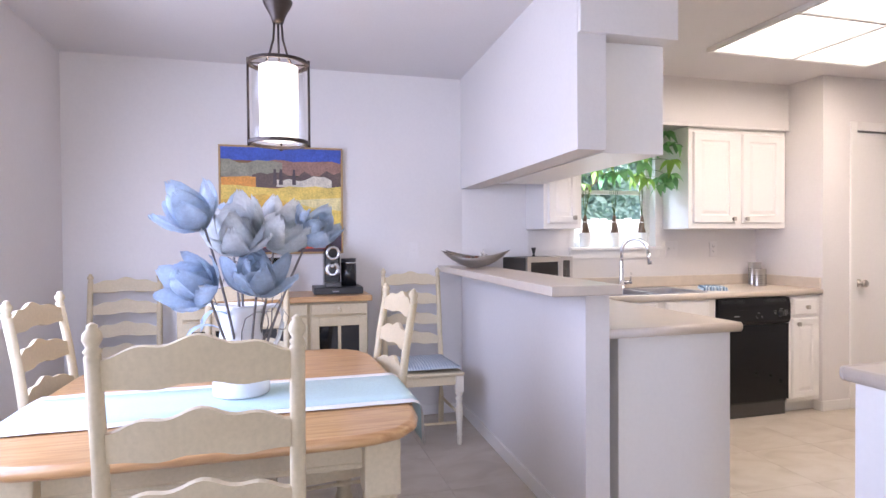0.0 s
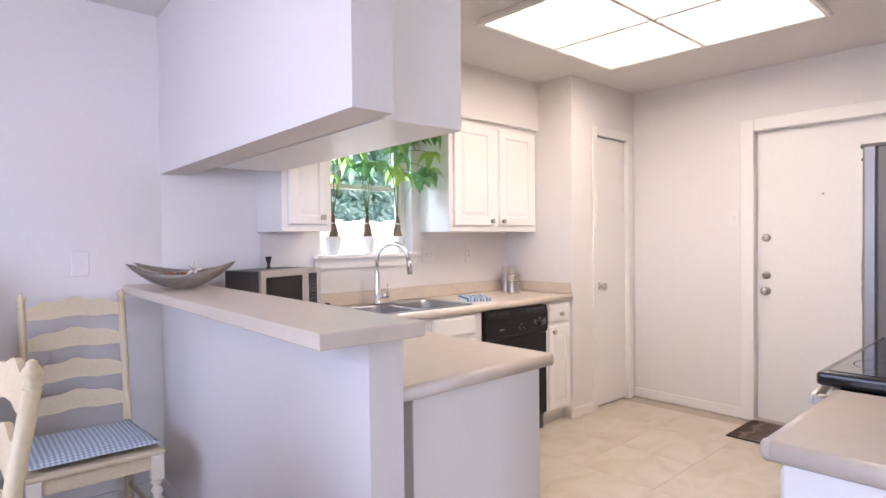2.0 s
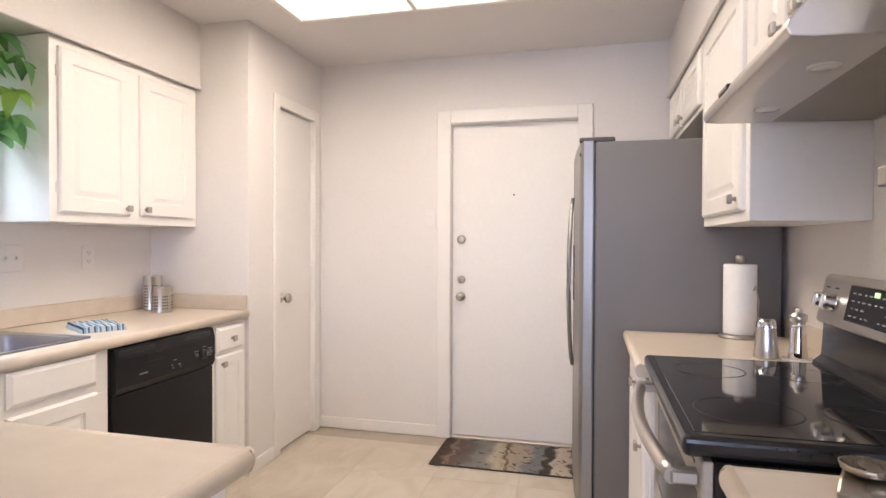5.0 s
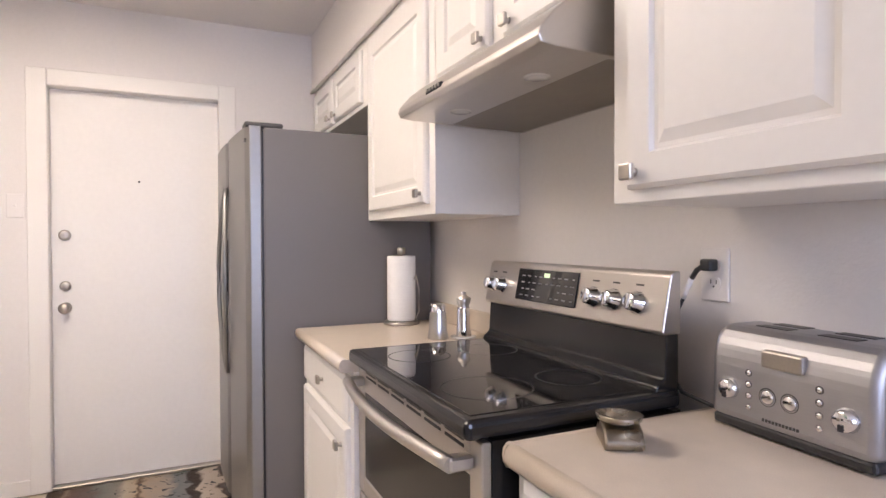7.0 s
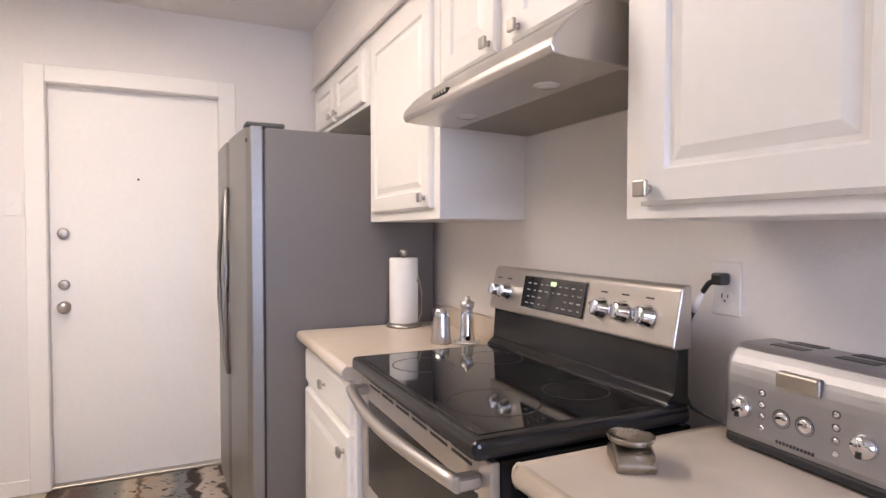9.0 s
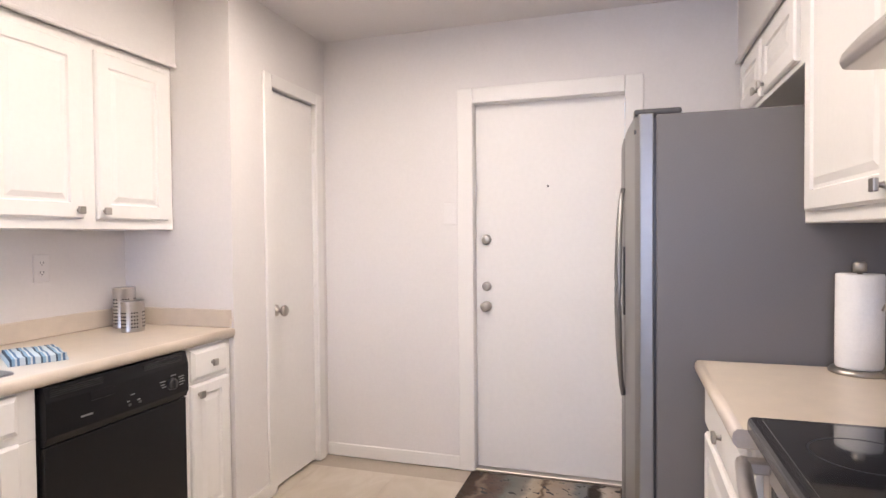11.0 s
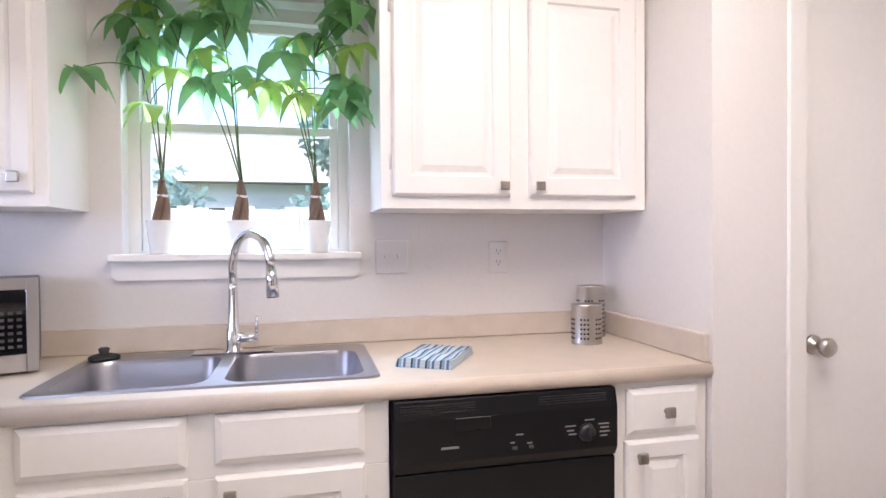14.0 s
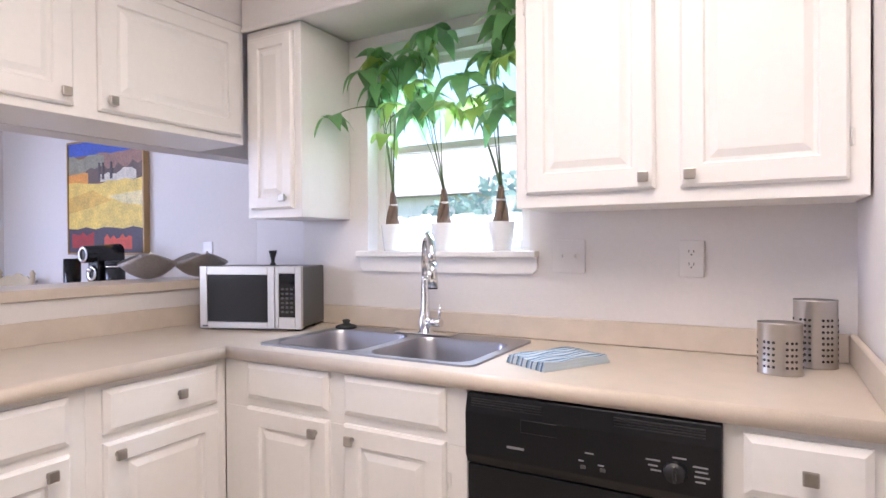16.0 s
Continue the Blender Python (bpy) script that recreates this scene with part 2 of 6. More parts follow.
ml.new(mramp.outputs[0], mn["Principled BSDF"].inputs["Base Color"])


def checked(name, a, b, size):
    """Woven gingham: two crossed sets of stripes."""
    m = material(name, a, 0.9, bump=0.4, bump_scale=500)
    n, l = m.node_tree.nodes, m.node_tree.links
    co = n.new("ShaderNodeTexCoord")
    sep = n.new("ShaderNodeSeparateXYZ")
    l.new(co.outputs["Object"], sep.inputs[0])
    tot = n.new("ShaderNodeMath")
    tot.operation = "ADD"
    for k in (0, 1):
        w = n.new("ShaderNodeMath")
        w.operation = "PINGPONG"
        w.inputs[1].default_value = size
        l.new(sep.outputs[k], w.inputs[0])
        g = n.new("ShaderNodeMath")
        g.operation = "GREATER_THAN"
        g.inputs[1].default_value = size / 2
        l.new(w.outputs[0], g.inputs[0])
        l.new(g.outputs[0], tot.inputs[k])
    mr = n.new("ShaderNodeMapRange")
    mr.inputs["From Max"].default_value = 2
    l.new(tot.outputs[0], mr.inputs[0])
    mix = n.new("ShaderNodeMix")
    mix.data_type = "RGBA"
    mix.inputs[6].default_value, mix.inputs[7].default_value = (*a, 1), (*b, 1)
    l.new(mr.outputs[0], mix.inputs[0])
    l.new(mix.outputs[2], n["Principled BSDF"].inputs["Base Color"])
    return m


def striped(name, stops, axis, freq):
    """Stripes along one object axis, from a colour ramp that repeats."""
    m = material(name, stops[0][1], 0.9, bump=0.4, bump_scale=400)
    n, l = m.node_tree.nodes, m.node_tree.links
    co = n.new("ShaderNodeTexCoord")
    sep = n.new("ShaderNodeSeparateXYZ")
    l.new(co.outputs["Object"], sep.inputs[0])
    mu = n.new("ShaderNodeMath")
    mu.operation = "MULTIPLY"
    mu.inputs[1].default_value = freq
    l.new(sep.outputs[axis], mu.inputs[0])
    fr = n.new("ShaderNodeMath")
    fr.operation = "FRACT"
    l.new(mu.outputs[0], fr.inputs[0])
    r = n.new("ShaderNodeValToRGB")
    r.color_ramp.interpolation = "CONSTANT"
    while len(r.color_ramp.elements) < len(stops):
        r.color_ramp.elements.new(0.5)
    for e, (p, c) in zip(r.color_ramp.elements, stops):
        e.position, e.color = p, (*c, 1)
    l.new(fr.outputs[0], r.inputs[0])
    l.new(r.outputs[0], n["Principled BSDF"].inputs["Base Color"])
    return m


GINGHAM = checked("blue_gingham", (0.62, 0.66, 0.68), (0.20, 0.27, 0.36), 0.009)
RUNNERM = material("pale_aqua_linen", (0.50, 0.66, 0.68), 0.9, vary=0.08, scale=3, bump=0.3, bump_scale=400)
RUNNERW = material("white_linen", (0.80, 0.80, 0.78), 0.9, vary=0.03, bump=0.3, bump_scale=400)
TOWELM = striped("striped_dish_towel", [(0.0, (0.50, 0.58, 0.63)), (0.25, (0.10, 0.18, 0.30)), (0.42, (0.56, 0.62, 0.66)), (0.55, (0.22, 0.36, 0.50)), (0.75, (0.04, 0.07, 0.11)), (0.88, (0.50, 0.58, 0.63))], 1, 24)

PAINTING = material("landscape_canvas", (0.5, 0.4, 0.2), 0.6, bump=0.5, bump_scale=120)
n, l = PAINTING.node_tree.nodes, PAINTING.node_tree.links
co = n.new("ShaderNodeTexCoord")
sep = n.new("ShaderNodeSeparateXYZ")
l.new(co.outputs["Object"], sep.inputs[0])
wob = n.new("ShaderNodeTexNoise")
wob.inputs["Scale"].default_value, wob.inputs["Detail"].default_value = 4.5, 3
l.new(co.outputs["Object"], wob.inputs["Vector"])
ad = n.new("ShaderNodeMath")
ad.operation = "MULTIPLY_ADD"
ad.inputs[1].default_value = 0.20
l.new(wob.outputs["Fac"], ad.inputs[0]), l.new(sep.outputs[2], ad.inputs[2])
rp = n.new("ShaderNodeValToRGB")
STOPS = [(0.0, (0.03, 0.02, 0.03)), (0.14, (0.40, 0.03, 0.015)), (0.22, (0.06, 0.03, 0.04)), (0.29, (0.52, 0.30, 0.03)), (0.5, (0.62, 0.42, 0.07)), (0.60, (0.50, 0.17, 0.03)), (0.665, (0.46, 0.45, 0.40)), (0.71, (0.04, 0.035, 0.03)), (0.78, (0.16, 0.16, 0.07)), (0.84, (0.25, 0.07, 0.04)), (0.88, (0.03, 0.06, 0.28)), (1.0, (0.04, 0.09, 0.42))]
while len(rp.color_ramp.elements) < len(STOPS):
    rp.color_ramp.elements.new(0.5)
for e, (p, c) in zip(rp.color_ramp.elements, STOPS):
    e.position, e.color = p, (*c, 1)
mrp = n.new("ShaderNodeMapRange")
mrp.inputs["From Min"].default_value, mrp.inputs["From Max"].default_value = 0.10, 0.10 + 0.74
l.new(ad.outputs[0], mrp.inputs[0]), l.new(mrp.outputs[0], rp.inputs[0])
l.new(rp.outputs[0], n["Principled BSDF"].inputs["Base Color"])


# ---- building tools ----
def box(bm, x0, y0, z0, x1, y1, z1, bevel=0.0, seg=1):
    """Add a box between two corners, with bevelled edges."""
    t = bmesh.new()
    bmesh.ops.create_cube(t, size=1)
    for v in t.verts:
        v.co = Vector(((x0 + x1) / 2 + v.co.x * (x1 - x0), (y0 + y1) / 2 + v.co.y * (y1 - y0), (z0 + z1) / 2 + v.co.z * (z1 - z0)))
    if bevel:
        bmesh.ops.bevel(t, geom=t.edges[:], offset=bevel, segments=seg, affect="EDGES", profile=0.5)
    merge(bm, t)
    return bm


def merge(bm, t, m=None):
    """Add the bmesh t to bm, moved by m."""
    if m is not None:
        bmesh.ops.transform(t, matrix=m, verts=t.verts)
    vs = [bm.verts.new(v.co) for v in t.verts]
    t.verts.index_update()
    for f in t.faces:
        nf = bm.faces.new([vs[v.index] for v in f.verts])
        nf.smooth = f.smooth
    t.free()


def lathe(bm, profile, segs=24, m=None, smooth=True, sx=1.0, sy=1.0):
    """Turn a profile of (radius, height) round the z axis."""
    t = bmesh.new()
    rings = []
    for r, z in profile:
        if r < 1e-5:
            rings.append([t.verts.new((0, 0, z))])
        else:
            rings.append([t.verts.new((r * sx * math.cos(2 * math.pi * k / segs), r * sy * math.sin(2 * math.pi * k / segs), z)) for k in range(segs)])
    for a, b in zip(rings, rings[1:]):
        for k in range(segs):
            q = (k + 1) % segs
            if len(a) == 1 and len(b) == 1:
                continue
            if len(a) == 1:
                f = t.faces.new((a[0], b[q], b[k]))
            elif len(b) == 1:
                f = t.faces.new((a[k], a[q], b[0]))
            else:
                f = t.faces.new((a[k], a[q], b[q], b[k]))
            f.smooth = smooth
    bmesh.ops.recalc_face_normals(t, faces=t.faces)
    merge(bm, t, m)
    return bm


def tube(bm, pts, r, segs=8, r_end=None, caps=True):
    """A round bar through points, of one radius or tapering."""
    pts = [Vector(p) for p in pts]
    t = bmesh.new()
    rings = []
    up = Vector((0, 0, 1))
    for i, p in enumerate(pts):
        d = (pts[min(i + 1, len(pts) - 1)] - pts[max(i - 1, 0)]).normalized()
        side = d.cross(up)
        if side.length < 0.05:
            side = d.cross(Vector((0, 1, 0)))
        side.normalize()
        over = side.cross(d).normalized()
        rr = r if r_end is None else r + (r_end - r) * i / (len(pts) - 1)
        rings.append([t.verts.new(p + side * rr * math.cos(2 * math.pi * k / segs) + over * rr * math.sin(2 * math.pi * k / segs)) for k in range(segs)])
    for a, b in zip(rings, rings[1:]):
        for k in range(segs):
            q = (k + 1) % segs
            t.faces.new((a[k], a[q], b[q], b[k])).smooth = True
    if caps:
        t.faces.new(rings[0][::-1]), t.faces.new(rings[-1])
    bmesh.ops.recalc_face_normals(t, faces=t.faces)
    merge(bm, t)
    return bm


def prism(bm, outline, axis, a, b, bevel=0.0):
    """Extrude a flat outline along an axis ('x', 'y' or 'z') from a to b."""
    t = bmesh.new()
    put = {"x": lambda u, v, w: (w, u, v), "y": lambda u, v, w: (u, w, v), "z": lambda u, v, w: (u, v, w)}[axis]
    A = [t.verts.new(put(u, v, a)) for u, v in outline]
    B = [t.verts.new(put(u, v, b)) for u, v in outline]
    t.faces.new(A), t.faces.new(B)
    for k in range(len(A)):
        q = (k + 1) % len(A)
        t.faces.new((A[k], A[q], B[q], B[k]))
    bmesh.ops.recalc_face_normals(t, faces=t.faces)
    if bevel:
        bmesh.ops.bevel(t, geom=t.edges[:], offset=bevel, segments=2, affect="EDGES", profile=0.5)
    merge(bm, t)
    return bm


def rounded(w, h, r, n=5):
    """The outline of a rounded rectangle about the origin."""
    out = []
    for cx, cy, a0 in ((w / 2 - r, h / 2 - r, 0), (-w / 2 + r, h / 2 - r, 90), (-w / 2 + r, -h / 2 + r, 180), (w / 2 - r, -h / 2 + r, 270)):
        for k in range(n + 1):
            a = radians(a0 + 90 * k / n)
            out.append((cx + r * math.cos(a), cy + r * math.sin(a)))
    return out


def thing(name, place, label, category, group="", turn=0.0, kind=""):
    ob = new(name)
    ob.empty_display_size = 0.05
    ob.matrix_basis = pose(*place, 0, 0, turn)
    return tagged(ob, label, category, group, kind)


def mesh_of(name, bm, mat):
    me = bpy.data.meshes.new(name)
    bm.to_mesh(me)
    bm.free()
    for m in mat if isinstance(mat, (list, tuple)) else (mat,):
        me.materials.append(m)
    return me


def part(name, bm, mat, parent, label="", at=None):
    """Link a bmesh as one mesh under a thing or part, in that thing's own space; at: a pose within it."""
    ob = new(name, bm if isinstance(bm, bpy.types.Mesh) else mesh_of(name, bm, mat))
    ob.parent = parent
    if at is not None:
        ob.matrix_basis = at
    return tagged(ob, label)


def whole(name, bm, mat, label, category, group="", kind="", at=None):
    """A thing that is one mesh."""
    ob = new(name, mesh_of(name, bm, mat))
    if at is not None:
        ob.matrix_basis = at
    return tagged(ob, label, category, group, kind)


def setting(name, bm, mat, label):
    return whole(name, bm, mat, label, name.split("_")[0], kind="structure")


def panel_mesh(name, w, h, raised=True, mat=CAB):
    """A cabinet front lying in the xz plane, facing -y, its lower left corner at the origin."""
    rings = [(0.0, 0.0), (0.0, -0.012), (0.007, -0.019)]
    if raised:
        f = min(0.058, w * 0.2, h * 0.3)
        rings += [(f, -0.019), (f + 0.005, -0.011), (f + 0.014, -0.011), (f + 0.034, -0.0185)]
    else:
        rings = [(0.0, 0.0), (0.0, -0.009), (0.016, -0.019)]
    bm = bmesh.new()
    loops = []
    for i, d in rings:
        loops.append([bm.verts.new(p) for p in ((i, d, i), (w - i, d, i), (w - i, d, h - i), (i, d, h - i))])
    bm.faces.new(loops[0][::-1])
    for a, b in zip(loops, loops[1:]):
        for k in range(4):
            q = (k + 1) % 4
            bm.faces.new((a[k], a[q], b[q], b[k]))
    bm.faces.new(loops[-1])
    bmesh.ops.recalc_face_normals(bm, faces=bm.faces)
    return mesh_of(name, bm, mat)


bm = bmesh.new()
lathe(bm, [(0.0, 0.0), (0.0085, 0.0), (0.0065, -0.004), (0.0055, -0.014), (0.0, -0.014)], 12, pose(0, 0, 0, -90))
box(bm, -0.0145, -0.024, -0.0145, 0.0145, -0.013, 0.0145, 0.003, 2)
KNOB = mesh_of("knob", bm, NICKEL)
bm = bmesh.new()
tube(bm, [(0, -0.003, -0.022), (0, -0.003, 0.022)], 0.0032, 8)
box(bm, -0.001, -0.002, -0.02, 0.009, 0.0, 0.02, 0.0008)
HINGE = mesh_of("hinge", bm, TRIM)


def front(unit, name, x, z, w, h, raised=True, knob=None, at=None, hinges=None):
    """A door or drawer front on a unit whose face is the xz plane of its own space; knob: (x, z) on the front."""
    d = part(name, panel_mesh(name, w, h, raised), CAB, unit, at=(at or Matrix()) @ pose(x, 0, z))
    if knob:
        part("knob", KNOB, NICKEL, d, "square brushed nickel knob", pose(knob[0], -0.019, knob[1]))
    for hz in hinges or ():
        part("hinge", HINGE, TRIM, d, at=pose(hz[0], 0, hz[1]))
    return d


# ---- the large structure ----
T = 0.14
bm = bmesh.new()
box(bm, WX - 0.2, BY - 0.3, -0.12, EX + 0.3, DY + 0.2, -0.004)
floor = setting("floor", bm, GROUT, "beige travertine-look tile floor through kitchen and dining room")
bm = bmesh.new()
box(bm, WX - 0.2, BY - 0.3, CZ, EX + 0.3, DY + 0.2, CZ + 0.15)
setting("ceiling", bm, CEIL, "off-white lightly textured ceiling")


def wall_with_hole(bm, axis, a0, a1, t0, t1, holes):
    """A wall along x or y from a0 to a1, between t0 and t1 in depth, with holes (from, to, low, high)."""
    def put(u0, u1, z0, z1):
        if u1 - u0 > 1e-4 and z1 - z0 > 1e-4:
            (box(bm, u0, t0, z0, u1, t1, z1) if axis == "x" else box(bm, t0, u0, z0, t1, u1, z1))
    at = a0
    for u0, u1, z0, z1 in sorted(holes):
        put(at, u0, 0, CZ), put(u0, u1, 0, z0), put(u0, u1, z1, CZ)
        at = u1
    put(at, a1, 0, CZ)


WIN = (2.52, 3.235, 1.18, 2.045)
bm = bmesh.new()
wall_with_hole(bm, "x", 2.16, EX + T, NY, NY + 0.16, [WIN])
prism(bm, [(1.70, DY), (2.16, NY), (2.16, NY + 0.16), (1.70, DY + 0.16)], "z", 0, CZ)
setting("wall_north", bm, WALL, "warm white kitchen wall with the sink window")
bm = bmesh.new()
box(bm, WX - T, DY, 0, 1.70, DY + T, CZ)
setting("wall_dining", bm, WALL, "plain white dining room wall behind the sideboard")
bm = bmesh.new()
wall_with_hole(bm, "y", SY - T, NY, EX, EX + T, [(2.172, 2.972, 0, 2.045)])
setting("wall_east", bm, WALL, "warm white kitchen wall with the entry door")
bm = bmesh.new()
box(bm, 1.93, SY - T, 0, EX, SY, CZ)
setting("wall_stove", bm, WALL, "white wall behind the stove")
bm = bmesh.new()
wall_with_hole(bm, "y", BY - T, DY, WX - T, WX, [(1.30, 3.40, 0.80, 2.10)])
setting("wall_west", bm, WALL, "plain white dining room side wall")
# unseen wall; the hole is added to go with the south fill lamp
bm = bmesh.new()
wall_with_hole(bm, "x", WX, EX + T, BY - T, BY, [(-0.25, 1.35, 0.9, 2.1)])
setting("wall_south", bm, WALL, "plain white unseen wall with an added opening for fill light")
bm = bmesh.new()
box(bm, EX, BY, 0, EX + T, SY - T, CZ)
setting("wall_back_room", bm, WALL, "plain white wall of the room behind")

# pantry closet
PY, PX = 3.87, 4.195
bm = bmesh.new()
wall_with_hole(bm, "x", PX, EX, PY, PY + 0.11, [(4.50, 4.945, 0, 2.05)])
box(bm, PX, PY + 0.11, 0, PX + 0.11, NY, CZ)
setting("wall_pantry", bm, WALL, "white closet walls beside the counter")

# soffits above the cabinets
bm = bmesh.new()
box(bm, 2.14, 4.165, 2.09, PX, NY, CZ)
box(bm, 2.14, 4.155, 2.078, PX, 4.172, 2.096, 0.004)
setting("soffit_north", bm, WALL, "white boxed soffit above the sink cabinets")
bm = bmesh.new()
box(bm, 1.93, SY, 2.11, EX, 1.665, CZ)
box(bm, 1.93, 1.658, 2.098, EX, 1.678, 2.116, 0.004)
setting("soffit_stove", bm, WALL, "white boxed soffit above the stove cabinets")
bm = bmesh.new()
prism(bm, [(1.60, 2.74), (1.735, 2.74), (1.83, DY), (1.695, DY)], "z", 1.635, CZ)
prism(bm, [(1.735, 2.74), (2.072, 2.74), (2.14, NY), (1.825, NY)], "z", 2.115, CZ)
prism(bm, [(1.602, 2.715), (2.07, 2.715), (2.07, 2.74), (1.602, 2.74)], "z", 2.115, CZ)
setting("soffit_bar", bm, WALL, "white hanging partition over the breakfast bar")

# half wall under the bar
bm = bmesh.new()
prism(bm, [(1.60, 2.68), (1.71, 2.68), (1.80, 4.625), (1.69, 4.625)], "z", 0, 1.04)
setting("wall_half", bm, WALL, "white half wall under the breakfast bar")

# baseboards and trims
bm = bmesh.new()
def baseboard(x0, y0, x1, y1):
    box(bm, x0, y0, 0, x1, y1, 0.075, 0.004)
baseboard(EX - 0.013, 3.045, EX, PY), baseboard(PX - 0.013, PY - 0.013, 4.44, PY)
baseboard(PX - 0.013, PY - 0.002, PX, PY + 0.06), baseboard(WX, DY - 0.013, 1.675, DY)
prism(bm, [(1.587, 2.68), (1.60, 2.68), (1.69, 4.62), (1.677, 4.62)], "z", 0, 0.075), baseboard(WX, BY, WX + 0.013, DY - 0.013)
setting("baseboard", bm, TRIM, "white painted baseboards")

# entry door
d = thing("door_1", (EX + 0.05, 2.572, 0), "flat white entry door with two deadbolts and a knob", "door", kind="structure")
d.scale = (1, 1, 0.985)
bm = bmesh.new()
box(bm, 0.0, -0.393, 0.012, 0.045, 0.393, 2.04, 0.002)
leaf = part("door_leaf", bm, DOORP, d)
for z, r, dep, sub in ((1.293, 0.028, 0.022, "deadbolt"), (1.031, 0.026, 0.018, "deadbolt"), (0.92, 0.028, 0.05, "door_knob")):
    bm = bmesh.new()
    if sub == "deadbolt":
        lathe(bm, [(0, 0), (r, 0), (r, 0.006), (r * 0.82, dep), (r * 0.5, dep + 0.002), (0, dep + 0.002)], 20, pose(0, 0, 0, 0, -90))
        box(bm, -dep - 0.006, -0.003, -0.009, -dep, 0.003, 0.009, 0.001)
    else:
        lathe(bm, [(0, 0), (r, 0), (r * 0.9, 0.008), (0.011, 0.012), (0.011, 0.026), (0.024, 0.034), (0.028, 0.046), (0.022, 0.058), (0, 0.061)], 20, pose(0, 0, 0, 0, -90))
    part(sub, bm, NICKEL, leaf, "brushed nickel", pose(0, 0.335, z))
bm = bmesh.new()
lathe(bm, [(0, 0), (0.006, 0), (0.005, 0.003), (0, 0.003)], 12, pose(0, 0, 0, 0, -90))
part("peephole", bm, BLACKM, leaf, "", pose(0, -0.002, 1.58))
bm = bmesh.new()
for y in (-0.4, 0.4):
    s = 1 if y > 0 else -1
    box(bm, -0.05, min(y, y - s * 0.006), 0, 0.08, max(y, y - s * 0.006), 2.045)
    box(bm, -0.066, min(y - s * 0.006, y + s * 0.082), 0, -0.05, max(y - s * 0.006, y + s * 0.082), 2.125, 0.004)
box(bm, -0.05, -0.394, 2.039, 0.08, 0.394, 2.045)
box(bm, -0.0655, -0.394, 2.040, -0.05, 0.394, 2.1245, 0.004)
part("door_frame", bm, TRIM, d)
bm = bmesh.new()
box(bm, -0.05, -0.394, 0.0, 0.07, 0.394, 0.012, 0.003)
part("threshold", bm, NICKEL, d, "worn metal threshold")

# pantry door
d = thing("door_2", (4.7225, PY + 0.02, 0), "narrow flat white closet door, shut", "door", kind="structure")
bm = bmesh.new()
box(bm, -0.216, 0.0, 0.012, 0.216, 0.035, 2.042, 0.002)
leaf = part("door_leaf", bm, DOORP, d)
bm = bmesh.new()
lathe(bm, [(0, 0), (0.030, 0), (0.028, 0.008), (0.011, 0.014), (0.011, 0.032), (0.026, 0.042), (0.029, 0.055), (0.020, 0.066), (0, 0.068)], 20, pose(0, 0, 0, 90))
part("door_knob", bm, NICKEL, leaf, "brushed nickel", pose(-0.165, 0, 0.92))
bm = bmesh.new()
for s in (-1, 1):
    box(bm, min(s * 0.217, s * 0.2225), -0.02, 0, max(s * 0.217, s * 0.2225), 0.09, 2.05)
    box(bm, min(s * 0.217, s * 0.282), -0.033, 0, max(s * 0.217, s * 0.282), -0.02, 2.112, 0.004)
box(bm, -0.217, -0.0325, 2.046, 0.217, -0.02, 2.1115, 0.004)
part("door_frame", bm, TRIM, d)
for z in (0.25, 1.05, 1.82):
    bm = bmesh.new()
    tube(bm, [(0.217, -0.006, z - 0.045), (0.217, -0.006, z + 0.045)], 0.006, 8)
    part("hinge", bm, TRIM, d)

# kitchen window
w = thing("window_1", (2.8775, NY, 1.18), "white double-hung kitchen window with a deep painted sill", "window", kind="structure")
hw, hh = (WIN[1] - WIN[0]) / 2, WIN[3] - WIN[2]
bm = bmesh.new()
for s in (-1, 1):
    box(bm, min(s * hw, s * (hw - 0.035)), 0.075, 0.0, max(s * hw, s * (hw - 0.035)), 0.145, hh)
box(bm, -hw + 0.035, 0.075, hh - 0.045, hw - 0.035, 0.145, hh)
box(bm, -hw + 0.035, 0.075, 0.0, hw - 0.035, 0.145, 0.03)
part("window_frame", bm, TRIM, w)
for z0, z1, y0, nm in ((0.03, 0.46, 0.085, "lower_sash"), (0.43, hh - 0.045, 0.112, "upper_sash")):
    bm = bmesh.new()
    a, b = -hw + 0.036, hw - 0.036
    box(bm, a, y0, z0, a + 0.028, y0 + 0.024, z1, 0.002), box(bm, b - 0.028, y0, z0, b, y0 + 0.024, z1, 0.002)
    box(bm, a + 0.028, y0, z1 - 0.03, b - 0.028, y0 + 0.024, z1, 0.002), box(bm, a + 0.028, y0, z0, b - 0.028, y0 + 0.024, z0 + 0.032, 0.002)
    sash = part(nm, bm, TRIM, w)
    bm = bmesh.new()
    box(bm, a + 0.028, y0 + 0.010, z0 + 0.032, b - 0.028, y0 + 0.014, z1 - 0.03)
    part("pane", bm, GLASS, sash).visible_shadow = False
bm = bmesh.new()
box(bm, -hw - 0.035, -0.045, -0.002, hw + 0.035, 0.075, 0.022, 0.005, 2)
prism(bm, [(-hw - 0.03, -0.002), (hw + 0.03, -0.002), (hw + 0.03, -0.045), (hw + 0.012, -0.062), (-hw - 0.012, -0.062), (-hw - 0.03, -0.045)], "y", -0.016, -0.001)
part("window_sill", bm, TRIM, w)

